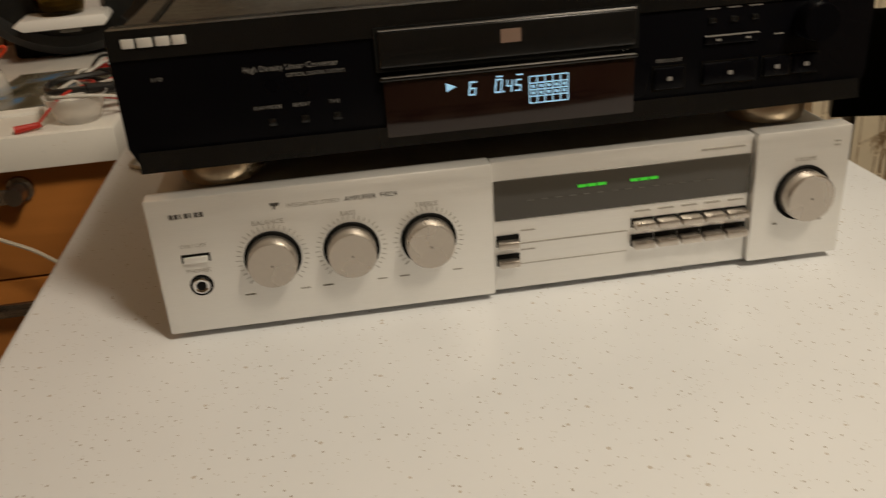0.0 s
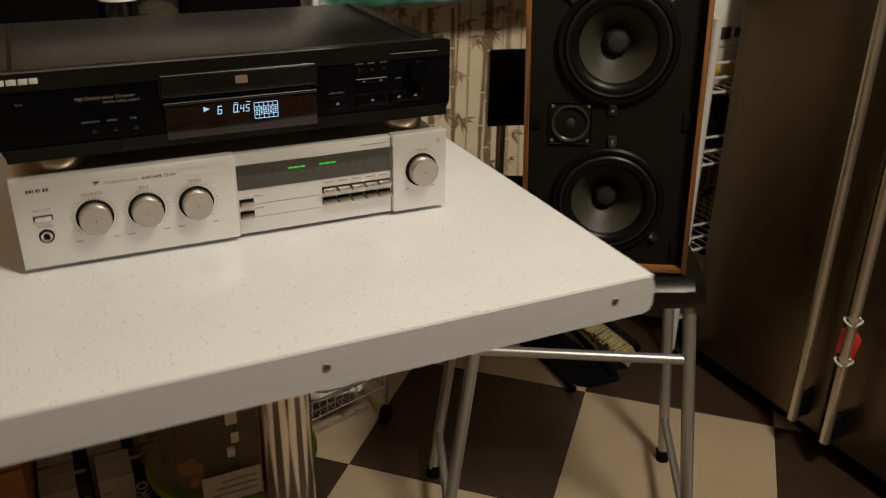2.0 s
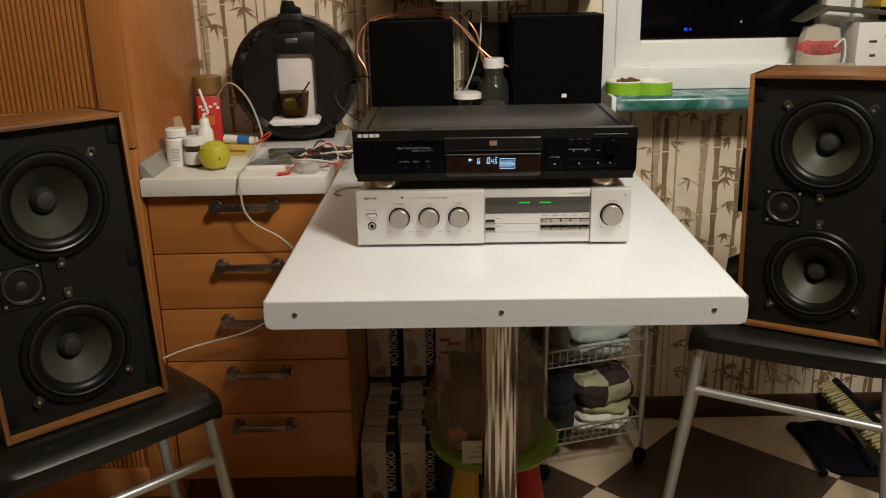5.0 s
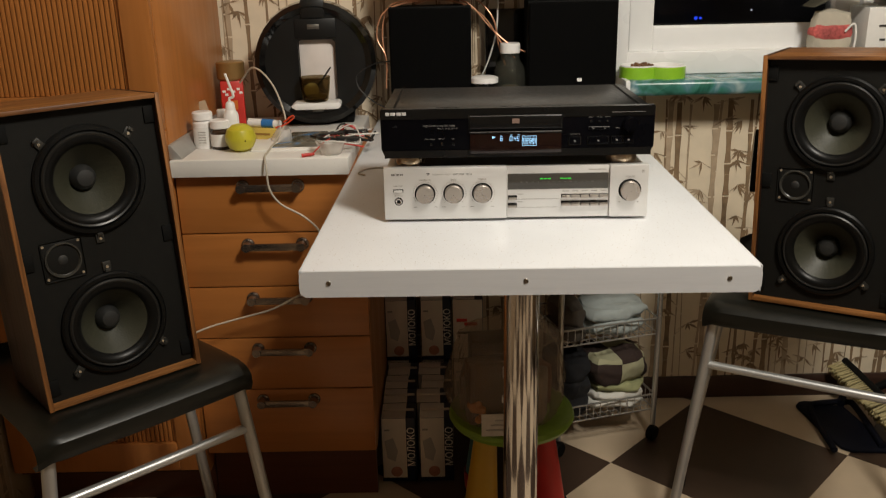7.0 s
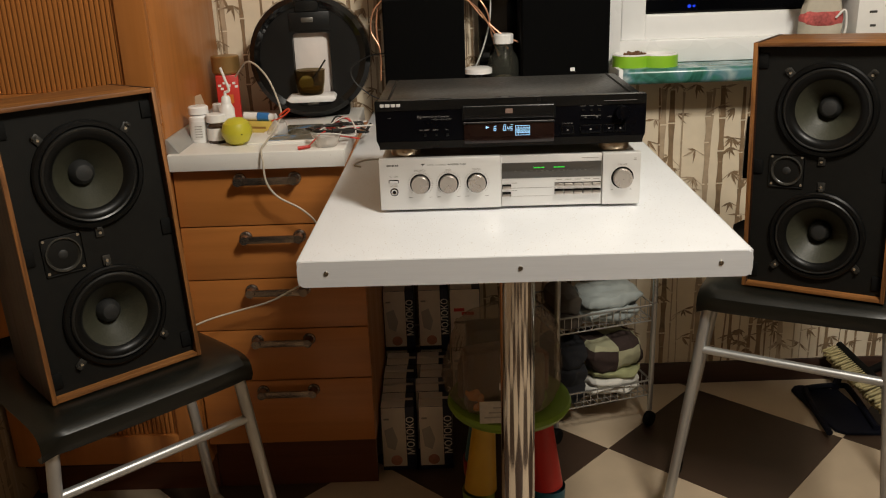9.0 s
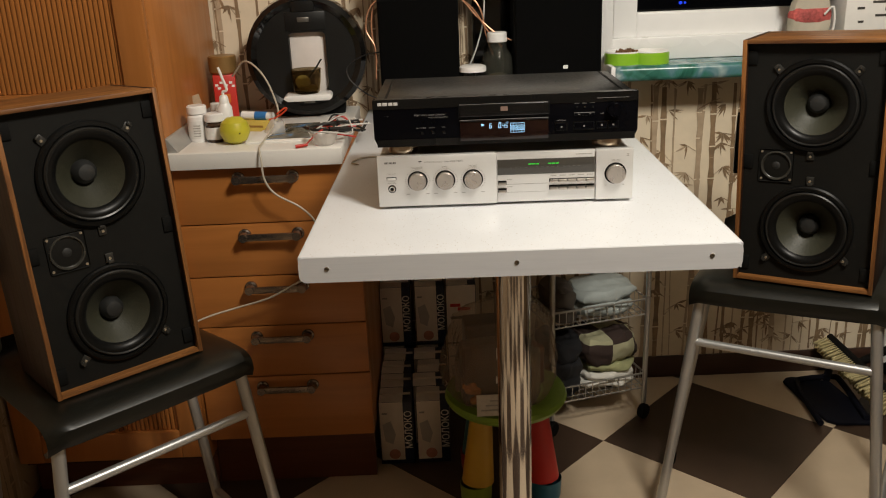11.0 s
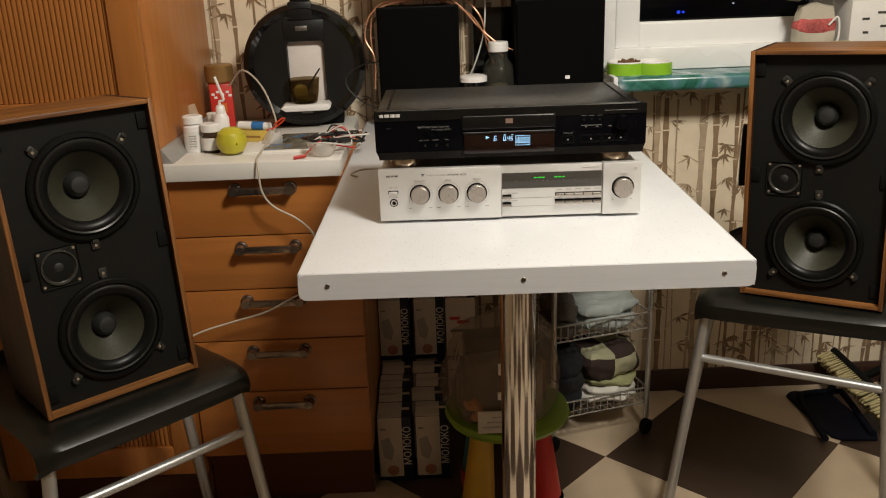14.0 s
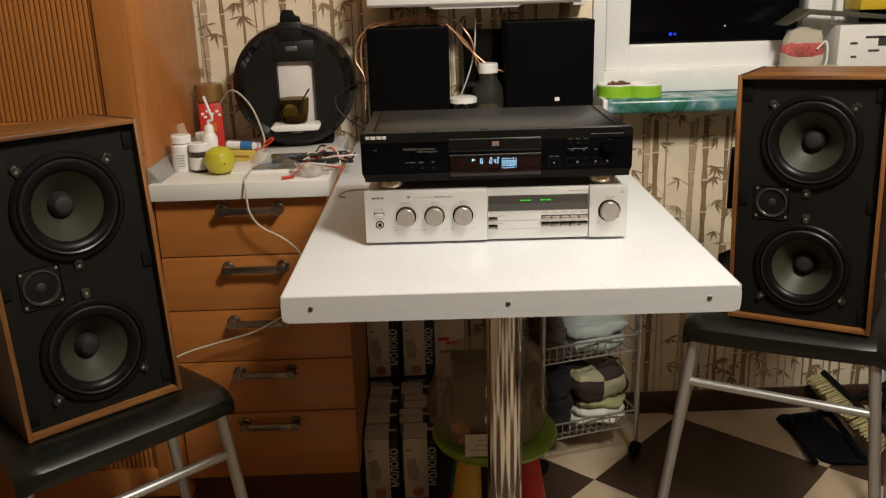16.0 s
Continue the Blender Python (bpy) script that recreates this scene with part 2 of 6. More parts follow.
def lathe(profile, seg=32, bm=None, m=None):
    """Turns (radius, height) pairs round z."""
    own = bmesh.new()
    rings = []
    for r, h in profile:
        if r < 1e-5:
            rings.append([own.verts.new((0, 0, h))])
        else:
            rings.append([own.verts.new((r * math.cos(2 * math.pi * i / seg), r * math.sin(2 * math.pi * i / seg), h)) for i in range(seg)])
    for a, b in zip(rings, rings[1:]):
        for i in range(seg):
            j = (i + 1) % seg
            if len(a) == 1 and len(b) == 1:
                continue
            if len(a) == 1:
                own.faces.new((a[0], b[i], b[j]))
            elif len(b) == 1:
                own.faces.new((a[i], a[j], b[0]))
            else:
                own.faces.new((a[i], a[j], b[j], b[i]))
    bmesh.ops.recalc_face_normals(own, faces=own.faces[:])
    if m:
        own.transform(m)
    return joined(bm, own)


def sweep(points, r, seg=8, bm=None, smooth=6):
    """A round cable or bent tube through points."""
    pts = [Vector(p) for p in points]
    if smooth > 1 and len(pts) > 2:
        fine = []
        ext = [2 * pts[0] - pts[1]] + pts + [2 * pts[-1] - pts[-2]]
        for a, b, c, d in zip(ext, ext[1:], ext[2:], ext[3:]):
            for k in range(smooth):
                t = k / smooth
                fine.append(0.5 * (2 * b + (c - a) * t + (2 * a - 5 * b + 4 * c - d) * t * t + (3 * b - a - 3 * c + d) * t ** 3))
        pts = fine + [pts[-1]]
    own = bmesh.new()
    rings = []
    up = Vector((0.123, 0.31, 0.94)).normalized()
    for i, p in enumerate(pts):
        d = (pts[min(i + 1, len(pts) - 1)] - pts[max(i - 1, 0)]).normalized()
        side = up - d * up.dot(d)
        if side.length < 1e-3:
            side = d.orthogonal()
        side.normalize()
        up = side
        w = d.cross(side)
        rings.append([own.verts.new(p + r * (math.cos(2 * math.pi * k / seg) * side + math.sin(2 * math.pi * k / seg) * w)) for k in range(seg)])
    for a, b in zip(rings, rings[1:]):
        for k in range(seg):
            own.faces.new((a[k], a[(k + 1) % seg], b[(k + 1) % seg], b[k]))
    own.faces.new(rings[0][::-1])
    own.faces.new(rings[-1])
    bmesh.ops.recalc_face_normals(own, faces=own.faces[:])
    return joined(bm, own)


def prism(outline, depth, bevel=0.0, bm=None, m=None):
    """A flat outline in x and z, given depth along +y."""
    own = bmesh.new()
    f = own.faces.new([own.verts.new((x, 0, z)) for x, z in outline])
    ret = bmesh.ops.extrude_face_region(own, geom=[f])
    for v in ret["geom"]:
        if isinstance(v, bmesh.types.BMVert):
            v.co.y += depth
    bmesh.ops.recalc_face_normals(own, faces=own.faces[:])
    if bevel:
        bmesh.ops.bevel(own, geom=own.edges[:], offset=bevel, segments=2, profile=0.5, affect="EDGES")
    if m:
        own.transform(m)
    return joined(bm, own)


def lettering(text, size, x, y, z, material, parent, name="lettering", align="LEFT", m=None, squeeze=1.0, bold=0.0):
    """Upright writing on a face that looks along -y; x, z is the baseline's start."""
    cu = bpy.data.curves.new("tmp", "FONT")
    cu.body, cu.size, cu.align_x, cu.offset, cu.resolution_u = text, size, align, bold, 2
    ob = bpy.data.objects.new("tmp", cu)
    me = bpy.data.meshes.new_from_object(ob)
    bpy.data.objects.remove(ob)
    me.transform(Matrix.Diagonal((squeeze, 1, 1, 1)))
    me.transform((m or Matrix()) @ pose(x, y, z, 90, 0, 0))
    me.name = name
    me.materials.append(material)
    ob = new(name, me)
    ob.parent = parent
    return ob


# ---- setting ----
WY = 1.03          # back wall
WX0, WX1 = -0.98, 2.15
YB = -3.3          # wall behind the camera


def setting(name, bm, material, label, category):
    return tagged(part(name, bm, material), label, category, kind="structure")


floor = setting("floor", box(WX0 - 0.1, WX1 + 0.1, YB - 0.1, WY + 0.1, -0.12, -0.004), TILE_DARK, "floor of brown and beige chequered vinyl laid diagonally", "floor")
WIN_X0, WIN_X1, WIN_Z0, WIN_Z1 = 0.60, 1.75, 1.03, 2.10
bm = box(WX0 - 0.1, WIN_X0, WY, WY + 0.25, 0, 2.7)
box(WIN_X1, WX1 + 0.1, WY, WY + 0.25, 0, 2.7, bm=bm)
box(WIN_X0, WIN_X1, WY, WY + 0.25, 0, WIN_Z0, bm=bm)
box(WIN_X0, WIN_X1, WY, WY + 0.25, WIN_Z1, 2.7, bm=bm)
wall_north = setting("wall_north", bm, WALLPAPER, "cream wall papered with a brown bamboo print", "wall")
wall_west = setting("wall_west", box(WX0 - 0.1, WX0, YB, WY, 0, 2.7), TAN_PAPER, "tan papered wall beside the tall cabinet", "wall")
setting("wall_east", box(WX1, WX1 + 0.1, YB, WY, 0, 2.7), WALLPAPER, "cream papered wall behind the refrigerator", "wall")
setting("wall_south", box(WX0 - 0.1, WX1 + 0.1, YB - 0.1, YB, 0, 2.7), WALLPAPER, "cream papered wall", "wall")
setting("ceiling", box(WX0 - 0.1, WX1 + 0.1, YB - 0.1, WY + 0.25, 2.7, 2.8), CEILING, "plain white ceiling", "ceiling")
setting("baseboard", prism([(0, 0), (0.016, 0), (0.016, 0.05), (0.008, 0.066), (0, 0.066)], 3.0, m=Matrix.Translation((-0.8, WY, 0)) @ pose(0, 0, 0, 0, 0, -90)), SKIRTING, "dark brown wooden skirting board along the wall", "baseboard")

# window: fixed frame, sash and pane in the opening
window_1 = tagged(new("window_1"), "white plastic window, dark night outside", "window", kind="structure")
bm = box(WIN_X0, WIN_X0 + 0.03, WY + 0.06, WY + 0.13, WIN_Z0, WIN_Z1, 0.003)
box(WIN_X0 + 0.03, WIN_X1, WY + 0.06, WY + 0.13, WIN_Z0, WIN_Z0 + 0.03, 0.003, bm=bm)
box(WIN_X0 + 0.03, WIN_X1, WY + 0.06, WY + 0.13, WIN_Z1 - 0.03, WIN_Z1, 0.003, bm=bm)
part("window_frame", bm, PVC, window_1)
for xa, xb in ((WIN_X0 + 0.009, 1.235), (1.245, WIN_X1)):
    z0, z1 = WIN_Z0 + 0.004, WIN_Z1 - 0.02
    bm = box(xa, xa + 0.068, WY + 0.035, WY + 0.10, z0, z1, 0.005, 3)
    box(xb - 0.068, xb, WY + 0.035, WY + 0.10, z0, z1, 0.005, 3, bm=bm)
    box(xa + 0.066, xb - 0.066, WY + 0.0353, WY + 0.0997, z0 + 0.0003, WIN_Z0 + 0.082, 0.005, 3, bm=bm)
    box(xa + 0.066, xb - 0.066, WY + 0.0353, WY + 0.0997, z1 - 0.068, z1 - 0.0003, 0.005, 3, bm=bm)
    sash = part("sash", bm, PVC, window_1)
    bm = box(xa + 0.068, xb - 0.068, WY + 0.052, WY + 0.056, WIN_Z0 + 0.080, WIN_Z0 + 0.087)
    box(xa + 0.066, xa + 0.073, WY + 0.0522, WY + 0.0562, WIN_Z0 + 0.087, z1 - 0.068, bm=bm)
    part("gasket", bm, BLACK_MATT, sash, "dark rubber gasket")
    bm = box(xa + 0.064, xb - 0.064, WY + 0.06, WY + 0.066, WIN_Z0 + 0.080, WIN_Z1 - 0.073)
    part("pane", bm, PANE, sash).visible_shadow = False
# white reveal strip on the wall beside the frame
setting("trim", box(WIN_X0 - 0.035, WIN_X0, WY - 0.012, WY + 0.05, 0.93, WIN_Z1 + 0.05, 0.002), PVC, "white plastic window reveal strip", "trim")
setting("trim", box(WIN_X0, 1.72, WY - 0.006, WY + 0.058, 0.986, WIN_Z0 + 0.016, 0.002), PVC, "white plastic strip under the window", "trim")
NIGHT = mat("night", (0.004, 0.004, 0.006), 0.9, var=0.5, scale=3)
backdrop = setting("backdrop", box(-2, 5, 4.0, 4.02, -1, 4), NIGHT, "dark night outside the window", "backdrop")
for lx, lz, r, col in ((1.62, 0.95, 0.010, (0.03, 0.08, 1.0)), (1.648, 0.95, 0.007, (0.03, 0.08, 1.0)), (1.22, 0.91, 0.008, (1, 0.8, 0.5)), (1.15, 1.03, 0.006, (1, 0.9, 0.7)), (1.95, 0.99, 0.004, (0.9, 0.9, 1)), (1.80, 0.90, 0.005, (0.5, 0.6, 1)), (1.32, 0.93, 0.005, (1, 0.85, 0.6))):
    tagged(part("distant_light", lathe([(0, 0), (r, 0), (r, 0.01), (0, 0.01)], 12, m=Matrix.Translation((lx, 3.98, lz)) @ pose(0, 0, 0, 90)), glowing("street_light", col, 1.6)), "small distant light in the night outside", "distant light", "distant lights")

# ---- window sill with a marbled cover ----
def marbled(name):
    m = mat(name, (0.3, 0.45, 0.4), 0.25)
    n, l = m.node_tree.nodes, m.node_tree.links
    b = n["Principled BSDF"]
    co = [x for x in n if x.type == "TEX_COORD"][0]
    a = n.new("ShaderNodeTexNoise")
    a.inputs["Scale"].default_value, a.inputs["Detail"].default_value, a.inputs["Distortion"].default_value = 9.0, 3, 1.5
    l.new(co.outputs["Object"], a.inputs["Vector"])
    r = n.new("ShaderNodeValToRGB")
    e = r.color_ramp.elements
    e[0].position, e[0].color = 0.32, (0.02, 0.10, 0.07, 1)
    e[1].position, e[1].color = 0.72, (0.50, 0.58, 0.58, 1)
    for p, c in ((0.43, (0.05, 0.19, 0.15, 1)), (0.51, (0.09, 0.21, 0.24, 1)), (0.60, (0.24, 0.35, 0.36, 1))):
        q = e.new(p)
        q.color = c
    l.new(a.outputs[0], r.inputs[0])
    l.new(r.outputs[0], b.inputs["Base Color"])
    return m


MARBLED = marbled("green_marbled_film")
setting("trim", box(0.572, 0.5845, 0.893, WY - 0.013, 0.943, 0.987, 0.003), PVC, "white plastic end cap of the window sill", "trim")
setting("window_sill", box(0.585, 1.72, 0.895, WY + 0.06, 0.945, 0.985, 0.012, 3), MARBLED, "window sill with green and white marbled film", "window sill")

# ---- table ----
TX0, TX1, TY0, TZ = -0.108, 0.536, -0.239, 0.88
table = thing("table", "white speckled laminate kitchen table on one chrome leg", "table", pose(TX1, TY0, 0, 0, 0, -1.1) @ pose(-TX1, -TY0, 0))


def rounded(x0, x1, z0, z1, r, n=5):
    pts = []
    for cx, cz, a0 in ((x1 - r, z1 - r, 0), (x0 + r, z1 - r, 90), (x0 + r, z0 + r, 180), (x1 - r, z0 + r, 270)):
        for i in range(n + 1):
            a = radians(a0 + 90 * i / n)
            pts.append((cx + r * math.cos(a), cz + r * math.sin(a)))
    return pts


part("tabletop", box(TX0 + 0.002, TX1 - 0.002, TY0 + 0.003, WY - 0.020, TZ - 0.038, TZ, 0.0015), TABLE_TOP, table)
band = part("edge_band", prism(rounded(TX0, TX1, TZ - 0.0395, TZ - 0.001, 0.011), 0.0028, m=Matrix.Translation((0, TY0, 0))), EDGE, table, "pale grey edge strip")
part("side_band", box(TX0, TX0 + 0.0018, TY0 + 0.003, WY - 0.021, TZ - 0.039, TZ - 0.001), EDGE, table)
part("side_band", box(TX1 - 0.0018, TX1, TY0 + 0.003, WY - 0.021, TZ - 0.039, TZ - 0.001), EDGE, table)
for sx in (-0.0665, 0.2095, 0.4915):
    part("screw", lathe([(0, 0.0001), (0.0014, 0.0001), (0.0015, 0.0006), (0.0031, 0.0007), (0.0036, 0.0002), (0.0036, -0.001)], 14, m=Matrix.Translation((sx, TY0 - 0.0005, TZ - 0.0185)) @ pose(0, 0, 0, 90)), SCREW, band)
LEGX, LEGY = 0.2185, -0.03
part("leg", lathe([(0.03, 0.012), (0.03, TZ - 0.05)], 40, m=Matrix.Translation((LEGX, LEGY, 0))), CHROME, table, "polished chrome column")
part("foot_plate", lathe([(0, 0), (0.055, 0), (0.055, 0.006), (0.034, 0.014), (0.030, 0.02)], 32, m=Matrix.Translation((LEGX, LEGY, 0))), CHROME, table)
part("top_plate", lathe([(0.030, -0.02), (0.036, -0.012), (0.06, -0.004), (0.06, 0), (0, 0)], 32, m=Matrix.Translation((LEGX, LEGY, TZ - 0.038))), CHROME, table)

# ---- amplifier ----
AMP_YAW = -1.3
AW, AH, AD = 0.428, 0.0865, 0.25
amp = thing("amplifier", "silver stereo amplifier with four round knobs, on the table", "amplifier", pose(-0.0005, 0.004, TZ, 0, 0, AMP_YAW))
Z0, Z1 = 0.005, 0.005 + AH
part("case", box(0.003, AW - 0.003, 0.012, AD, Z0 + 0.002, Z1 - 0.004, 0.002), SILVER_CASE, amp)
XA, XB = 0.2005, 0.3655
part("front_panel", box(0, XA - 0.0006, 0, 0.014, Z0, Z1, 0.0012), SILVER, amp)
part("front_panel", box(XB + 0.0006, AW, 0, 0.014, Z0, Z1, 0.0012), SILVER, amp)
mid = part("centre_panel", box(XA, XB, 0.0045, 0.014, Z0, Z1 - 0.001, 0.0008), SILVER, amp)
WINDOW_DARK = mat("smoked_window", (0.055, 0.05, 0.043), 0.16, var=0.06, scale=20)
part("display_window", box(XA + 0.001, XB - 0.001, 0.0035, 0.006, Z0 + 0.0475, Z0 + 0.0735, 0.0004), WINDOW_DARK, mid, "dark smoked display window")
METER_MARK = mat("dim_meter_print", (0.10, 0.095, 0.085), 0.5)
GREEN = glowing("green_meter_light", (0.03, 0.9, 0.03), 0.8)
for i in range(3):
    part("meter_light", box(0.2535 + i * 0.0062, 0.2588 + i * 0.0062, 0.0030, 0.0036, Z0 + 0.0640, Z0 + 0.0658), GREEN, mid)
    part("meter_light", box(0.2865 + i * 0.0062, 0.2918 + i * 0.0062, 0.0030, 0.0036, Z0 + 0.0640, Z0 + 0.0658), GREEN, mid)
for i in range(14):
    xx = 0.222 + i * 0.0088
    part("meter_mark", box(xx, xx + 0.004, 0.0031, 0.0035, Z0 + 0.0592, Z0 + 0.0597), METER_MARK, mid)
part("groove", box(XA + 0.016, 0.286, 0.0040, 0.0052, Z0 + 0.0305, Z0 + 0.0312), INK_PALE, mid)
part("groove", box(XA + 0.016, 0.286, 0.0040, 0.0052, Z0 + 0.0170, Z0 + 0.0167), INK_PALE, mid)
for bx, bz in ((0.2020, 0.0300), (0.2020, 0.0170)):
    part("button_hole", box(bx, bx + 0.0145, 0.0038, 0.0046, Z0 + bz, Z0 + bz + 0.0075), BLACK_MATT, mid)
    part("push_button", box(bx + 0.0008, bx + 0.0137, -0.002, 0.006, Z0 + bz + 0.0005, Z0 + bz + 0.0045, 0.0008), KNOB, mid)
for row, bz in ((0, 0.0325), (1, 0.0195)):
    for i in range(5):
        bx = 0.2885 + i * 0.0153
        part("button_hole", box(bx, bx + 0.0145, 0.0038, 0.0046, Z0 + bz, Z0 + bz + (0.0060 if row == 0 else 0.0078)), BLACK_MATT, mid)
        part("push_button", box(bx + 0.0006, bx + 0.0138, -0.0035, 0.006, Z0 + bz + 0.0005, Z0 + bz + 0.0050, 0.0009), KNOB, mid)
        if row == 0:
            part("button_mark", box(bx + 0.002, bx + 0.012, 0.0041, 0.0046, Z0 + bz + 0.0105, Z0 + bz + 0.0115), INK_PALE, mid)


def knob(parent, x, z, r, y=0.0):
    k = part("knob", lathe([(r, 0), (r, -0.002), (r * 0.99, -0.009), (r * 0.975, -0.0118), (r * 0.93, -0.0128), (r * 0.3, -0.0126), (0, -0.0126)], 48, m=Matrix.Translation((x, y, z)) @ pose(0, 0, 0, -90)), KNOB, parent)
    part("collar", lathe([(r * 1.15, 0.001), (r * 1.15, -0.0016), (r * 1.10, -0.0018), (r * 1.0, -0.0012)], 48, m=Matrix.Translation((x, y, z)) @ pose(0, 0, 0, -90)), BLACK_MATT, k)
    part("pointer", box(x - 0.0004, x + 0.0004, y - 0.0131, y - 0.0124, z - 0.0006, z + 0.0006), INK, k)
    return k


for kx, word in ((0.067, "BALANCE"), (0.1135, "BASS"), (0.160, "TREBLE")):
    knob(amp, kx, Z0 + 0.0435, 0.0146)
    for i in range(31):
        a = radians(-135 + 270 * i / 30)
        rr = 0.0186
        L = 0.0024 if i % 5 else 0.003
        bm = box(-0.00018, 0.00018, -0.0003, 0.0003, rr, rr + L)
        bm.transform(Matrix.Translation((kx, 0, Z0 + 0.0435)) @ pose(0, 0, 0, 0, math.degrees(a), 0))
        part("scale_mark", bm, INK_PALE, amp, smooth=False)
    lettering(word, 0.0042, kx, -0.0003, Z0 + 0.0648, INK_PALE, amp, align="CENTER")
    for dx in (-0.0165, 0.0165):
        part("print_bar", box(kx + dx - 0.003, kx + dx + 0.003, -0.0003, 0.0002, Z0 + 0.0205, Z0 + 0.0213), INK_PALE, amp)
knob(amp, 0.3985, Z0 + 0.0450, 0.0158)
lettering("VOLUME", 0.0036, 0.3985, -0.0003, Z0 + 0.0660, INK_PALE, amp, align="CENTER")
for dx in (-0.016, 0.014):
    part("print_bar", box(0.3985 + dx - 0.0015, 0.3985 + dx + 0.0015, -0.0003, 0.0002, Z0 + 0.0245, Z0 + 0.0255), INK_PALE, amp)
part("print_bar", box(0.4165, 0.4205, -0.0003, 0.0002, Z0 + 0.0765, Z0 + 0.0775), INK_PALE, amp)
part("print_bar", box(0.4165, 0.4205, -0.0003, 0.0002, Z0 + 0.0740, Z0 + 0.0750), INK_PALE, amp)
for i in range(7):
    part("name_block", box(0.0130 + i * 0.0028, 0.0130 + i * 0.0028 + (0.0009 if i in (2, 4) else 0.0020), -0.0004, 0.0002, Z0 + 0.0742, Z0 + 0.0770), INK, amp, smooth=False)
part("emblem", prism([(0.0695, Z0 + 0.0775), (0.0755, Z0 + 0.0775), (0.0745, Z0 + 0.0757), (0.0732, Z0 + 0.0757), (0.0722, Z0 + 0.0737), (0.0712, Z0 + 0.0737), (0.0720, Z0 + 0.0757), (0.0705, Z0 + 0.0757)], 0.0006, m=Matrix.Translation((0, -0.0004, 0))), INK, amp)
lettering("INTEGRATED STEREO", 0.0036, 0.0790, -0.0003, Z0 + 0.0738, INK_PALE, amp, squeeze=0.87)
lettering("AMPLIFIER  F4224", 0.0041, 0.1125, -0.0003, Z0 + 0.0738, INK, amp)
lettering("ON / OFF", 0.0036, 0.0155, -0.0003, Z0 + 0.0555, INK_PALE, amp)
part("switch_hole", box(0.0150, 0.0315, -0.0003, 0.0004, Z0 + 0.0463, Z0 + 0.0515), BLACK_MATT, amp)
part("power_switch", box(0.0162, 0.0303, -0.0022, 0.0040, Z0 + 0.0463, Z0 + 0.0500, 0.0006), SILVER, amp)
lettering("PHONES", 0.0036, 0.0165, -0.0003, Z0 + 0.0395, INK_PALE, amp)
jack = part("headphone_socket", lathe([(0.0028, 0.001), (0.0030, -0.0012), (0.0042, -0.0016), (0.0050, -0.0014), (0.0054, 0)], 28, m=Matrix.Translation((0.0235, 0, Z0 + 0.031)) @ pose(0, 0, 0, -90)), CHROME, amp)
part("socket_hole", lathe([(0.0030, -0.0006), (0, -0.0006)], 20, m=Matrix.Translation((0.0235, 0, Z0 + 0.031)) @ pose(0, 0, 0, -90)), BLACK_MATT, jack)
part("socket_rim", lathe([(0.0054, -0.0003), (0.0068, -0.0003), (0.0068, 0.0003)], 28, m=Matrix.Translation((0.0235, 0, Z0 + 0.031)) @ pose(0, 0, 0, -90)), BLACK_MATT, jack)
for bx, bz in ((0.2125, 0.0385), (0.2125, 0.0255)):
    part("print_bar", box(bx + 0.005, bx + 0.014, 0.0041, 0.0046, Z0 + bz + 0.0005, Z0 + bz + 0.0014), INK_PALE, mid)
part("print_bar", box(0.332, 0.360, 0.0041, 0.0046, Z0 + 0.0785, Z0 + 0.0795), INK_PALE, mid)
for fx in (0.04, AW - 0.04):
    for fy in (0.04, AD - 0.04):
        part("foot", lathe([(0, 0), (0.012, 0), (0.012, Z0 + 0.003), (0, Z0 + 0.003)], 16, m=Matrix.Translation((fx, fy, 0))), BLACK_MATT, amp)

# ---- CD player on the amplifier ----
CW, CH, CD = 0.436, 0.078, 0.275
cdp = thing("cd_player", "black disc player with a lit blue-white display, on the amplifier", "cd player", pose(-0.002, 0.009, TZ + Z1, 0, 0, -1.1))
C0, C1 = 0.0155, 0.0155 + CH
part("cover", box(0.003, CW - 0.003, 0.016, CD, C0 + 0.002, C1 - 0.003, 0.002), BLACK_CASE, cdp)
for xx in (0.018, CW - 0.022):
    part("top_groove", box(xx, xx + 0.004, 0.02, CD - 0.004, C1 - 0.0032, C1 - 0.0022, 0.0003), BLACK_MATT, cdp)
front = part("front", prism([(0.006, C0), (CW - 0.006, C0), (CW - 0.001, C0 + 0.012), (CW, C0 + 0.014), (CW, C1 - 0.001), (CW - 0.001, C1), (0.001, C1), (0, C1 - 0.001), (0, C0 + 0.014), (0.001, C0 + 0.012)], 0.018, 0.001), BLACK_FACE, cdp)
bm = prism([(0, C1 - 0.0155), (0.001, C1 - 0.0155), (0.006, C1 + 0.0005), (0, C1 + 0.0005)], CW - 0.002, m=Matrix.Translation((CW - 0.001, 0, 0)) @ pose(0, 0, 0, 0, 0, 90))
bm.transform(Matrix.Translation((0, -0.0012, 0)))
part("top_edge", bm, BLACK_BEVEL, cdp)
bm = prism([(0.003, C0 + 0.0005), (0.0012, C0 + 0.011), (-0.0005, C0 + 0.012), (-0.003, C0 + 0.0005)], CW - 0.010, m=Matrix.Translation((CW - 0.005, 0, 0)) @ pose(0, 0, 0, 0, 0, 90))
bm.transform(Matrix.Translation((0, -0.0012, 0)))
part("bottom_edge", bm, BLACK_BEVEL, cdp)
TRX0, TRX1 = 0.1415, 0.2890
part("tray_gap", box(TRX0 - 0.0015, TRX1 + 0.0015, -0.0022, 0.002, C0 + 0.0435, C0 + 0.0680), BLACK_MATT, front)
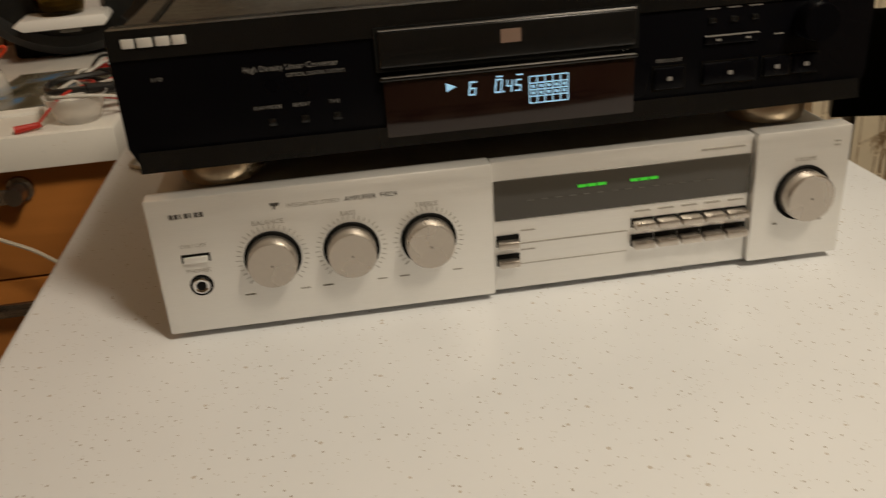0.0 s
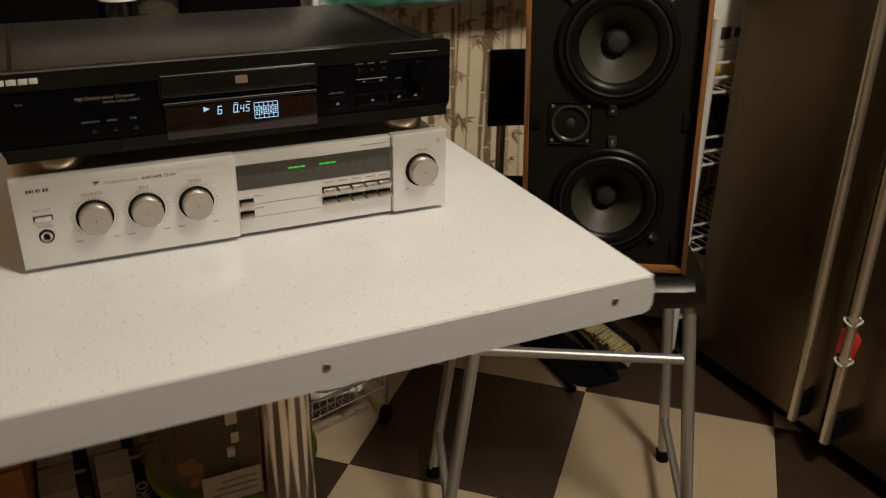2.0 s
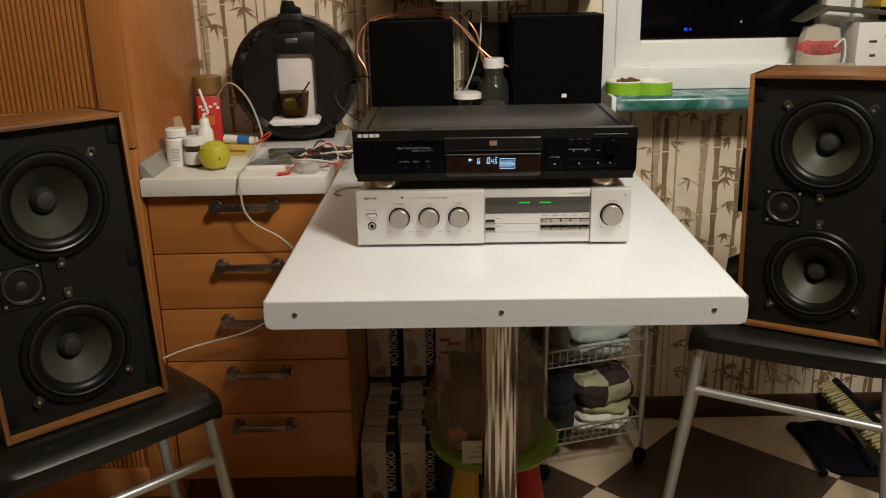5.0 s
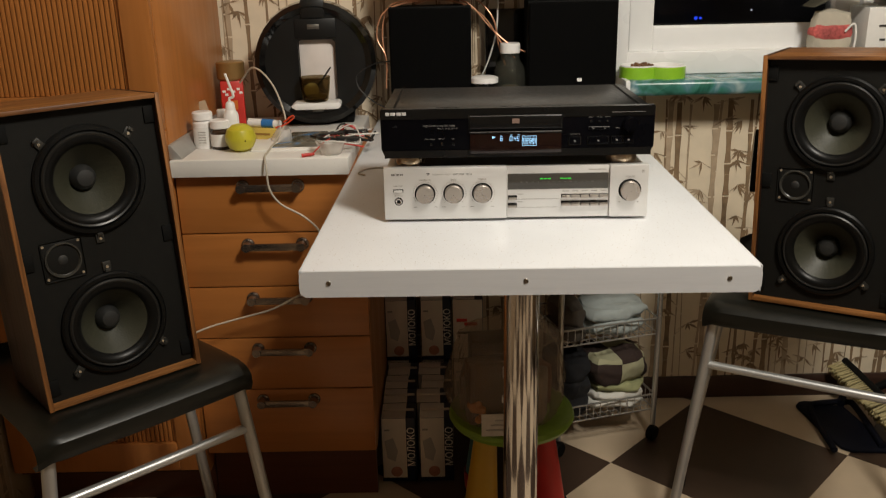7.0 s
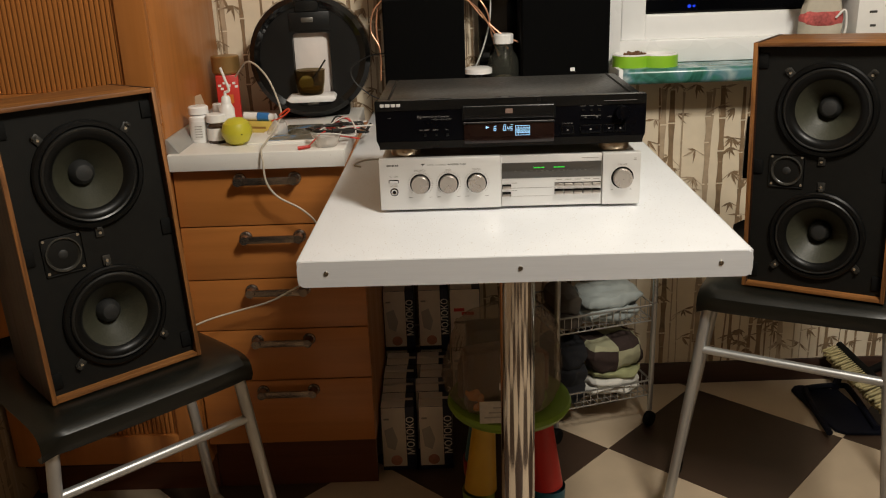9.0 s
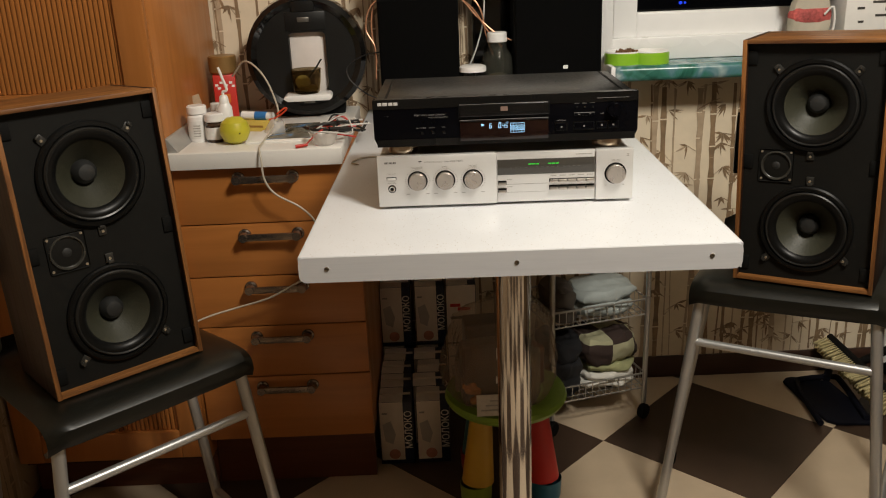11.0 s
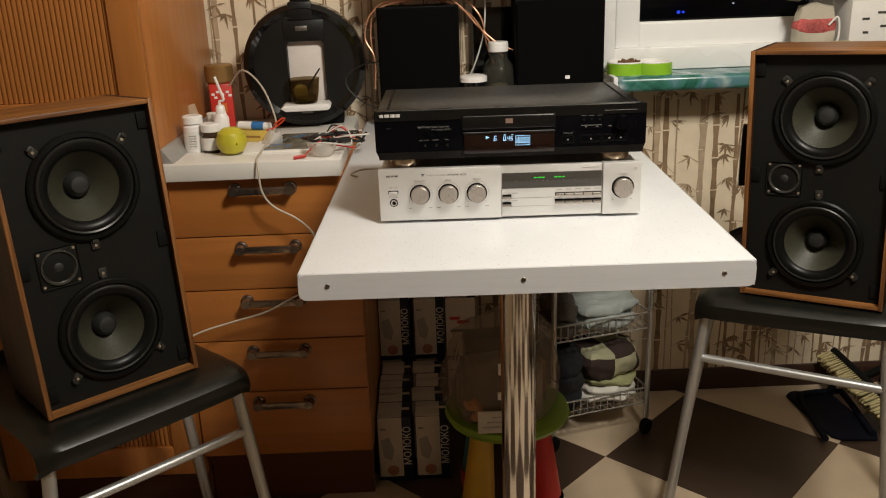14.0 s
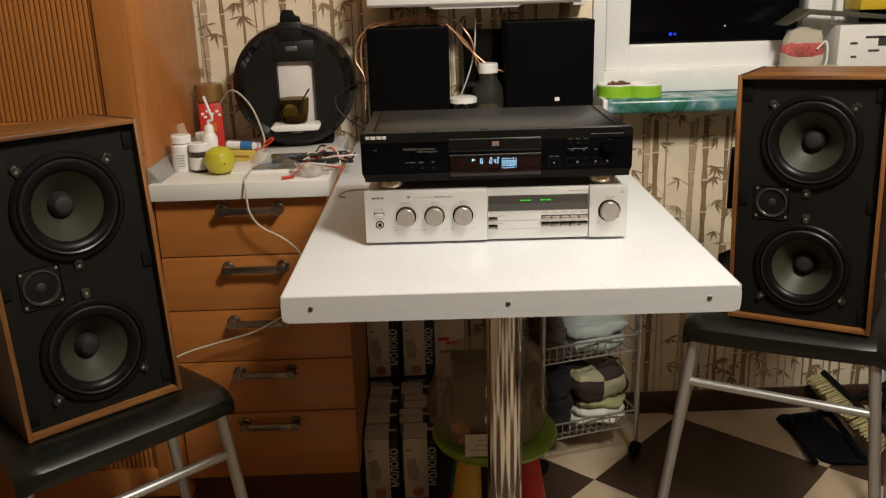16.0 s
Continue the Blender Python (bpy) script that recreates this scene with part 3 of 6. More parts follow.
tray = part("disc_tray", box(TRX0, TRX1, -0.0040, 0.002, C0 + 0.0450, C0 + 0.0665, 0.0022, 3), BLACK_BEVEL, front)
# Thin bright rods, added in place of the bevel highlights of tray and hood.
for px0, px1, py, pz in ((TRX0 + 0.001, TRX1 - 0.001, -0.0036, C0 + 0.0664), (TRX0 + 0.001, TRX1 - 0.001, -0.0050, C0 + 0.0411)):
    part("edge_glint", rod((px0, py, pz), (px1, py, pz), 0.0006, seg=8), GLINT, front)
part("disc_mark", box(0.2100, 0.2215, -0.0044, -0.0036, C0 + 0.0540, C0 + 0.0615), mat("dim_copper_print", (0.20, 0.13, 0.10), 0.5), tray)
lip = part("display_hood", box(TRX0 - 0.0005, TRX1 + 0.0005, -0.0052, 0.0, C0 + 0.0385, C0 + 0.0412, 0.001), BLACK_GLOSS, front)
DISPLAY = mat("dark_red_window", (0.012, 0.005, 0.004), 0.12, var=0.1, scale=10)
disp = part("display_window", box(TRX0 + 0.0015, TRX1 - 0.0005, -0.0030, 0.0, C0 + 0.0045, C0 + 0.0385, 0.0006), DISPLAY, front, "dark glossy display window")
DIGIT = glowing("display_light", (0.40, 0.74, 1.0), 1.25)
DY = -0.0034


def segment_digit(ch, x, z, w, h, slant=0.12):
    """One seven-segment figure, in one mesh."""
    on = {"0": "abcdef", "4": "bcfg", "6": "acdefg", "8": "abcdefg", "5": "acdfg"}[ch]
    t = w * 0.2
    place = {"a": (0, w, h - t, h), "d": (0, w, 0, t), "g": (0, w, h / 2 - t / 2, h / 2 + t / 2), "f": (0, t, h / 2, h), "b": (w - t, w, h / 2, h), "e": (0, t, 0, h / 2), "c": (w - t, w, 0, h / 2)}
    bm = bmesh.new()
    for s in on:
        a, b, c, d = place[s]
        box(x + a, x + b, DY, DY + 0.0004, z + c, z + d, bm=bm)
    for v in bm.verts:
        v.co.x += (v.co.z - z) * slant
    part("digit", bm, DIGIT, disp, smooth=False)


DZ = C0 + 0.0258
part("play_sign", prism([(0.1780, DZ + 0.0035), (0.1838, DZ + 0.006), (0.1780, DZ + 0.0085)], 0.0004, m=Matrix.Translation((0, DY, 0))), DIGIT, disp, smooth=False)
segment_digit("6", 0.1905, DZ, 0.0042, 0.0080)
segment_digit("0", 0.2055, DZ, 0.0042, 0.0080)
part("digit_point", box(0.2105, 0.2114, DY, DY + 0.0004, DZ, DZ + 0.001), DIGIT, disp, smooth=False)
segment_digit("4", 0.2122, DZ, 0.0036, 0.0068)
segment_digit("5", 0.2173, DZ, 0.0036, 0.0068)
for bx in (0.2068, 0.2185):
    part("display_mark", box(bx, bx + 0.004, DY, DY + 0.0004, DZ + 0.0090, DZ + 0.0097), DIGIT, disp, smooth=False)
gx, gz, gw, gh = 0.2260, C0 + 0.0178, 0.0228, 0.0155
for i in range(6):
    part("grid_line", box(gx + i * gw / 5 - 0.0003, gx + i * gw / 5 + 0.0003, DY, DY + 0.0004, gz, gz + gh), DIGIT, disp, smooth=False)
for i in range(5):
    part("grid_line", box(gx, gx + gw, DY, DY + 0.0004, gz + i * gh / 4 - 0.0003, gz + i * gh / 4 + 0.0003), DIGIT, disp, smooth=False)
for i in range(5):
    for j in (1, 2):
        part("grid_mark", box(gx + (i + 0.3) * gw / 5, gx + (i + 0.7) * gw / 5, DY, DY + 0.0004, gz + (j + 0.3) * gh / 4, gz + (j + 0.7) * gh / 4), DIGIT, disp, smooth=False)
for bx, bw in ((0.0085, 0.0066), (0.0165, 0.0080), (0.0260, 0.0074), (0.0345, 0.0070)):
    part("name_block", box(bx, bx + bw, -0.0024, -0.0008, C1 - 0.0092, C1 - 0.0042, 0.0005), PRINT_SILVER, front)
lettering("High Density Linear Converter", 0.0047, 0.0680, -0.0004, C0 + 0.0500, PRINT_DIM, front, squeeze=0.87)
lettering("OPTICAL DIGITAL OUTPUT", 0.0030, 0.0910, -0.0004, C0 + 0.0458, PRINT_DIM, front, squeeze=0.87)
lettering("PLAY MODE", 0.0029, 0.0785, -0.0004, C0 + 0.0290, PRINT_DIM, front, align="CENTER")
lettering("REPEAT", 0.0029, 0.0970, -0.0004, C0 + 0.0290, PRINT_DIM, front, align="CENTER")
lettering("TIME", 0.0029, 0.1150, -0.0004, C0 + 0.0290, PRINT_DIM, front, align="CENTER")
lettering("I / O", 0.0032, 0.0195, -0.0004, C0 + 0.0500, PRINT_DIM, front)
for bx in (0.0800, 0.0980, 0.1160):
    part("push_button", box(bx - 0.0022, bx + 0.0022, -0.0018, 0.001, C0 + 0.0195, C0 + 0.0240, 0.0006), BLACK_BEVEL, front)
lettering("OPEN/CLOSE", 0.0029, 0.3100, -0.0004, C0 + 0.0330, PRINT_DIM, front, align="CENTER", squeeze=0.95)
for bx, bw, bz, bh in ((0.3010, 0.018, 0.0175, 0.0125), (0.3310, 0.0325, 0.0178, 0.0122), (0.3685, 0.0160, 0.0190, 0.0110), (0.3870, 0.0160, 0.0190, 0.0110)):
    part("button_gap", box(bx - 0.0012, bx + bw + 0.0012, -0.0008, 0.001, C0 + bz - 0.0012, C0 + bz + bh + 0.0012), BLACK_BEVEL, front)
    b = part("push_button", box(bx, bx + bw, -0.0030, 0.001, C0 + bz, C0 + bz + bh, 0.0010), BLACK_FACE, front)
    part("button_mark", box(bx + bw / 2 - 0.0015, bx + bw / 2 + 0.0015, -0.0033, -0.0029, C0 + bz + bh / 2 - 0.0012, C0 + bz + bh / 2 + 0.0012), PRINT_DIM, b)
for bx in (0.335, 0.348, 0.361):
    part("push_button", box(bx - 0.002, bx + 0.002, -0.0015, 0.001, C0 + 0.0530, C0 + 0.0562, 0.0005), BLACK_BEVEL, front)
    part("print_bar", box(bx - 0.004, bx + 0.004, -0.0004, 0.0004, C0 + 0.0608, C0 + 0.0615), PRINT_DIM, front)
part("rocker", box(0.3310, 0.3640, -0.002, 0.001, C0 + 0.0408, C0 + 0.0455, 0.0008), BLACK_FACE, front)
part("rocker_line", box(0.3310, 0.3640, -0.0023, 0.0, C0 + 0.0455, C0 + 0.0459), PRINT_DIM, front)
for bx in (0.339, 0.357):
    part("button_mark", box(bx - 0.0015, bx + 0.0015, -0.0024, -0.0018, C0 + 0.0428, C0 + 0.0440), PRINT_DIM, front)
part("print_bar", box(0.374, 0.380, -0.0004, 0.0004, C0 + 0.0430, C0 + 0.0437), PRINT_DIM, front)
part("dial", lathe([(0.0115, 0), (0.0115, -0.010), (0.0105, -0.0125), (0, -0.0125)], 32, m=Matrix.Translation((0.3965, 0, C0 + 0.0500)) @ pose(0, 0, 0, -90)), BLACK_FACE, front)
part("print_bar", box(0.368, 0.420, -0.0022, -0.0012, C1 - 0.0095, C1 - 0.0089), PRINT_DIM, front)
for fx in (0.045, CW - 0.045):
    for fy in (0.035, CD - 0.04):
        part("foot", lathe([(0, 0), (0.024, 0), (0.025, 0.004), (0.025, 0.012), (0.022, C0 + 0.002), (0, C0 + 0.002)], 28, m=Matrix.Translation((fx, fy, 0))), mat("gold_foot", (0.55, 0.45, 0.33), 0.3, 0.8) if fx < 0.1 and fy < 0.1 else bpy.data.materials["gold_foot"], cdp)


# ---- loudspeakers ----
def holed(x0, x1, z0, z1, holes, y, depth, n=40):
    """A board in x and z with round holes, facing -y."""
    bm = bmesh.new()
    edges = []
    loops = [[(x0, z0), (x1, z0), (x1, z1), (x0, z1)]] + [[(cx + r * math.cos(2 * math.pi * i / n), cz + r * math.sin(2 * math.pi * i / n)) for i in range(n)] for cx, cz, r in holes]
    for pts in loops:
        vs = [bm.verts.new((px, y, pz)) for px, pz in pts]
        edges += [bm.edges.new((vs[i], vs[(i + 1) % len(vs)])) for i in range(len(vs))]
    bmesh.ops.triangle_fill(bm, use_beauty=True, use_dissolve=False, edges=edges, normal=(0, -1, 0))
    ret = bmesh.ops.extrude_face_region(bm, geom=bm.faces[:])
    for v in ret["geom"]:
        if isinstance(v, bmesh.types.BMVert):
            v.co.y += depth
    bmesh.ops.recalc_face_normals(bm, faces=bm.faces[:])
    return bm


def loudspeaker(m, label):
    W, H, D, t = 0.267, 0.492, 0.20, 0.0078
    s = thing("loudspeaker", label, "loudspeaker", m, "loudspeakers on stools")
    cab = part("cabinet", box(-W / 2 + t, W / 2 - t, 0.075, D, t, H - t), BLACK_MATT, s)
    sp = part("side_panel", box(-W / 2, -W / 2 + t, 0.006, D, 0, H, 0.0012), TEAK_SHADED, cab)
    part("front_edge", box(-W / 2, -W / 2 + t, 0, 0.0058, 0, H, 0.0007), TEAK, sp, "worn orange edge")
    sp = part("side_panel", box(W / 2 - t, W / 2, 0.006, D, 0, H, 0.0012), TEAK_SHADED, cab)
    part("front_edge", box(W / 2 - t, W / 2, 0, 0.0058, 0, H, 0.0007), TEAK, sp, "worn orange edge")
    part("top_panel", box(-W / 2 + t, W / 2 - t, 0.0005, D, H - t, H - 0.0005, 0.0012), TEAK_H, cab)
    part("bottom_panel", box(-W / 2 + t, W / 2 - t, 0.0005, D, 0.0005, t, 0.0012), TEAK_H, cab)
    baffle = part("baffle", holed(-W / 2 + t, W / 2 - t, t, H - t, ((0.003, 0.3655, 0.078), (0.001, 0.1175, 0.077), (-0.0625, 0.244, 0.025)), 0.018, 0.008), BAFFLE, s)

    def driver(x, z, R, name):
        at = Matrix.Translation((x, 0.018, z)) @ pose(0, 0, 0, 90)
        b = part(name, lathe([(R, 0), (R, 0.006), (R * 0.965, 0.009), (R * 0.90, 0.0095), (R * 0.885, 0.006)], 56, m=at), RUBBER, baffle)
        part("surround", lathe([(R * 0.885, 0.006), (R * 0.86, 0.0085), (R * 0.80, 0.0100), (R * 0.72, 0.0085), (R * 0.66, 0.004), (R * 0.635, 0.0005)], 56, m=at), RUBBER, b)
        part("rim", lathe([(R * 0.865, 0.0090), (R * 0.84, 0.0112), (R * 0.81, 0.0100)], 56, m=at), METAL_RING, b)
        part("cone", lathe([(R * 0.64, 0.001), (R * 0.61, -0.002), (R * 0.50, -0.014), (R * 0.38, -0.026), (R * 0.22, -0.040)], 56, m=at), CONE, b, "dusty grey paper cone")
        part("dust_cap", lathe([(R * 0.235, -0.039), (R * 0.22, -0.028), (R * 0.15, -0.020), (0, -0.0165)], 40, m=at), DUST_CAP, b)
        return b

    def clip(x, z, turn):
        bm = box(-0.0068, 0.0068, -0.004, 0, -0.008, 0.008, 0.001)
        box(-0.0045, 0.0045, -0.0075, 0, 0.004, 0.010, 0.001, bm=bm)
        bm.transform(Matrix.Translation((x, 0.018, z)) @ pose(0, 0, 0, 0, turn, 0))
        c = part("clip", bm, CLIP_BODY, baffle)
        part("screw", lathe([(0.0028, 0), (0.0024, 0.002), (0, 0.002)], 12, m=Matrix.Translation((x, 0.0142, z - 0.001)) @ pose(0, 0, 0, 90)), BAR_METAL, c)

    uz, lz = 0.3655, 0.1175
    driver(0.003, uz, 0.0905, "woofer")
    driver(0.001, lz, 0.089, "woofer")
    tx, tz = -0.0625, 0.244
    tw = part("tweeter", box(tx - 0.033, tx + 0.033, 0.0174, 0.019, tz - 0.033, tz + 0.033, 0.004, 3), BAFFLE, baffle)
    at = Matrix.Translation((tx, 0.0168, tz)) @ pose(0, 0, 0, 90)
    part("ring", lathe([(0.0295, 0), (0.029, 0.003), (0.0270, 0.0032), (0.0255, 0.0005)], 40, m=at), TWEETER_RING, tw)
    part("cone", lathe([(0.0260, 0.0006), (0.020, -0.004), (0.012, -0.0075), (0.011, -0.004)], 40, m=at), mat("dark_cone", (0.020, 0.019, 0.015), 0.28) if "dark_cone" not in bpy.data.materials else bpy.data.materials["dark_cone"], tw)
    part("dome", lathe([(0.0115, -0.004), (0.009, -0.001), (0.004, 0.0008), (0, 0.001)], 24, m=at), DUST_CAP, tw)
    for dx in (-0.0278, 0.0278):
        for dz in (-0.0275, 0.0275):
            part("screw", lathe([(0.0027, 0), (0.0023, 0.0014), (0, 0.0014)], 12, m=Matrix.Translation((tx + dx, 0.0172, tz + dz)) @ pose(0, 0, 0, 90)), BAR_METAL, tw)
    clip(0.001, 0.267, 0)
    clip(0.0035, 0.2175, 180)
    clip(-0.066, 0.4345, -40)
    clip(0.076, 0.432, 40)
    clip(-0.072, 0.0506, -135)
    clip(0.075, 0.0600, 135)
    for cx, cz in ((W / 2 - t - 0.009, 0.25), (W / 2 - t - 0.009, H - 0.035), (-W / 2 + t + 0.009, H - 0.035), (-W / 2 + t + 0.009, 0.25), (W / 2 - t - 0.010, 0.034), (-W / 2 + t + 0.010, 0.034)):
        part("grille_socket", box(cx - 0.009, cx + 0.009, 0.0145, 0.019, cz - 0.014, cz + 0.014, 0.001), BLACK_MATT, baffle)
    return s


loudspeaker(pose(0.828, 0.216, 0.619, -0.4, -1.83, -33.8), "teak loudspeaker without grille on the stool by the wall")
loudspeaker(pose(-0.456, -0.012, 0.597, -3.1, -0.64, 40.8), "teak loudspeaker without grille on the stool by the drawers")


# ---- bar stools ----
def bar_stool(m, label, top, lean_x, lean_y):
    """Moulded seat on four tube legs with rails; lean: the seat's slope across and to the back."""
    s = thing("bar_stool", label, "bar stool", m, "bar stools under the loudspeakers")
    W, D = 0.385, 0.36
    prof = [(-0.014, -0.056), (-0.027, -0.051), (-0.034, -0.036), (-0.032, -0.019), (-0.024, -0.010), (-0.010, -0.004), (0.012, -0.001), (0.06, 0.0), (0.14, -0.002), (0.22, -0.002), (0.275, 0.001), (0.305, 0.007), (0.325, 0.020), (0.335, 0.038), (0.338, 0.046)]
    bm = bmesh.new()
    rows = []
    n = 18
    for y, z in prof:
        row = []
        for i in range(n + 1):
            u = -1 + 2 * i / n
            inset = 0.014 * max(0, (abs(u) - 0.8) / 0.2) ** 2
            edge = 0.012 * max(0, (abs(u) - 0.88) / 0.12) ** 2
            x = u * W / 2
            row.append(bm.verts.new((x, y + inset * (1 if y < 0.15 else -0.6), top + z - edge - 0.002 * (1 - u * u) + lean_x * x + lean_y * y)))
        rows.append(row)
    for a, b in zip(rows, rows[1:]):
        for i in range(n):
            bm.faces.new((a[i], a[i + 1], b[i + 1], b[i]))
    bmesh.ops.recalc_face_normals(bm, faces=bm.faces[:])
    bmesh.ops.solidify(bm, geom=bm.faces[:], thickness=-0.008)
    part("seat", bm, BLACK_SEAT, s, "black moulded plastic")
    # low curved backrest on two uprights
    bm = bmesh.new()
    rows = []
    for z, dy in ((0.150, 0.004), (0.156, 0.0), (0.22, -0.002), (0.285, 0.004), (0.295, 0.010)):
        rows.append([bm.verts.new((0.176 * (-1 + 2 * i / 12), 0.300 + 0.03 * (1 - (-1 + 2 * i / 12) ** 2) + dy, top + z)) for i in range(13)])
    for a, b in zip(rows, rows[1:]):
        for i in range(12):
            bm.faces.new((a[i], a[i + 1], b[i + 1], b[i]))
    bmesh.ops.recalc_face_normals(bm, faces=bm.faces[:])
    bmesh.ops.solidify(bm, geom=bm.faces[:], thickness=0.012)
    part("backrest", bm, BLACK_SEAT, s)
    for sx in (-1, 1):
        part("upright", rod((sx * 0.150, 0.335, top - 0.02), (sx * 0.150, 0.328, top + 0.24), 0.009), STEEL_PAINT, s)
    r = 0.0115
    for sx in (-1, 1):
        ft = Vector((sx * 0.168, 0.0, top - 0.02 + lean_x * sx * 0.168))
        ff = Vector((sx * 0.232, -0.026, r))
        rf = Vector((0.246, 0.312, r)) if sx > 0 else Vector((-0.268, 0.215, r))
        rt = Vector((sx * 0.196, 0.325 if sx > 0 else 0.30, top - 0.02 + lean_x * sx * 0.196 + lean_y * 0.3))
        for foot, head in ((ff, ft), (rf, rt)):
            leg = part("leg", rod(foot, head, r), STEEL_PAINT, s)
            tip = foot - Vector((0, 0, r))
            part("rubber_foot", rod(tip, tip + (head - foot).normalized() * 0.028, 0.0142, 0.0135), BLACK_MATT, leg)
        part("side_rail", rod(ff.lerp(ft, 0.17), rf.lerp(rt, 0.17), 0.0085), STEEL_PAINT, s)
    za = 0.461
    k = (top - 0.02 - za) / (top - 0.02 - r)
    xa = 0.168 + 0.064 * k
    part("rail", rod((-xa, -0.026 * k, za), (xa, -0.026 * k, za), 0.009), STEEL_PAINT, s)
    return s


bar_stool(pose(0.8072, 0.2262, 0, 0, 0, -29.7), "black plastic bar stool with silver tube legs, beside the wall", 0.6175, 0.032, 0.0)
bar_stool(pose(-0.4197, -0.0383, 0, 0, 0, 42.6), "black plastic bar stool with silver tube legs, by the drawers", 0.599, 0.011, -0.054)

# ---- drawer cabinet, worktop and tall cabinet ----
DX0, DX1, DY0 = -0.497, -0.084, 0.487
unit = thing("drawer_cabinet", "orange veneered kitchen drawer unit with metal bar handles", "drawer cabinet")
part("body", box(DX0, DX1, DY0 + 0.019, WY - 0.01, 0.15, 0.855), CABINET, unit)
part("plinth", box(DX0, DX1 - 0.006, DY0 + 0.055, DY0 + 0.075, 0, 0.15), PLINTH, unit, "dark brown plinth")


def bar_handle(parent, x, z, y):
    hb = part("handle", box(x - 0.056, x + 0.056, y - 0.027, y - 0.021, z - 0.0085, z + 0.0085, 0.002), HANDLE, parent, "aged metal bar handle")
    for dx in (-0.061, 0.061):
        part("mount", rod((x + dx, y, z), (x + dx, y - 0.030, z), 0.0105, 0.0098, 20), HANDLE, hb)
        part("collar", lathe([(0.015, 0), (0.0145, 0.004), (0.011, 0.006)], 20, m=Matrix.Translation((x + dx, y, z)) @ pose(0, 0, 0, 90)), HANDLE, hb)


levels = [0.156, 0.329, 0.463, 0.591, 0.720, 0.855]
for a, b in zip(levels, levels[1:]):
    d = part("drawer", box(DX0 + 0.002, DX1 - 0.001, DY0, DY0 + 0.019, a + 0.0015, b - 0.0015, 0.0012), DRAWER, unit)
    bar_handle(d, -0.287, b - 0.027, DY0)
wt = thing("worktop", "pale speckled laminate worktop on the drawer unit", "worktop")
part("board", box(-0.497, -0.109, 0.464, WY - 0.012, 0.8555, 0.8935, 0.004, 3), WORKTOP, wt)
part("front_edge", box(-0.497, -0.109, 0.4615, 0.4655, 0.8560, 0.8925, 0.001), WORKTOP, wt)
tall = thing("tall_cabinet", "tall orange veneered cabinet with ribbed door panels", "cabinet")
TXR = -0.499
part("side_panel", box(TXR - 0.018, TXR, 0.484, WY - 0.01, 0.10, 2.3, 0.001), CABINET, tall)
part("body", box(WX0 + 0.01, TXR - 0.018, 0.50, WY - 0.01, 0.10, 2.3), CABINET_DARK, tall)
part("plinth", box(WX0 + 0.01, TXR, 0.54, 0.56, 0, 0.10), PLINTH, tall)


def ribbed_door(x0, x1, z0, z1, stile=0.062, rail=0.075):
    bm = box(x0, x0 + stile, 0.464, 0.484, z0, z1, 0.002)
    box(x1 - stile, x1, 0.464, 0.484, z0, z1, 0.002, bm=bm)
    box(x0 + stile, x1 - stile, 0.4645, 0.484, z0, z0 + rail, 0.002, bm=bm)
    box(x0 + stile, x1 - stile, 0.4645, 0.484, z1 - rail, z1, 0.002, bm=bm)
    door = part("door", bm, CABINET, tall)
    n = int((x1 - x0 - 2 * stile) / 0.0105)
    w = (x1 - x0 - 2 * stile) / n
    ridge = box(0.0008, w - 0.0008, 0, 0.008, 0, z1 - z0 - 2 * rail, 0.0025, 2)
    first = part("slat", ridge, CABINET, door)
    first.location = (x0 + stile, 0.4725, z0 + rail)
    for i in range(1, n):
        o = new("slat", first.data)
        o.parent = door
        o.location = (x0 + stile + i * w, 0.4725, z0 + rail)


ribbed_door(WX0 + 0.012, TXR - 0.001, 0.125, 0.955)
ribbed_door(WX0 + 0.012, TXR - 0.001, 0.96, 2.28)

# ---- refrigerator ----
fridge = thing("refrigerator", "large two-door refrigerator with brownish steel doors", "refrigerator")
FX = 1.50
part("body", box(FX + 0.055, WX1 - 0.03, -0.50, 0.665, 0.05, 1.8, 0.004), FRIDGE_SIDE, fridge)
part("toe_grille", box(FX + 0.05, FX + 0.08, -0.48, 0.65, 0.0, 0.05), BLACK_MATT, fridge)
for y0, y1, hy in ((0.241, 0.67, 0.284), (-0.50, 0.235, 0.192)):
    d = part("door", box(FX, FX + 0.05, y0, y1, 0.055, 1.8, 0.006, 3), STAINLESS, fridge)
    h = part("handle", rod((FX - 0.042, hy, 0.085), (FX - 0.042, hy, 1.6), 0.011), BAR_METAL, d)
    for hz in (0.12, 1.56):
        part("bracket", box(FX - 0.040, FX + 0.001, hy - 0.009, hy + 0.009, hz - 0.03, hz + 0.03, 0.003), BLACK_MATT, h)

# ---- things on the worktop ----
WZ = 0.8935
MACHINE = mat("dark_grey_plastic", (0.008, 0.008, 0.0075), 0.42, var=0.1, scale=60, spec=0.3)
machine = thing("coffee_machine", "black ring-shaped capsule coffee machine standing on the worktop", "coffee machine", pose(-0.2255, 0.872, WZ + 0.157, 0, 0, 4))
R = 0.157


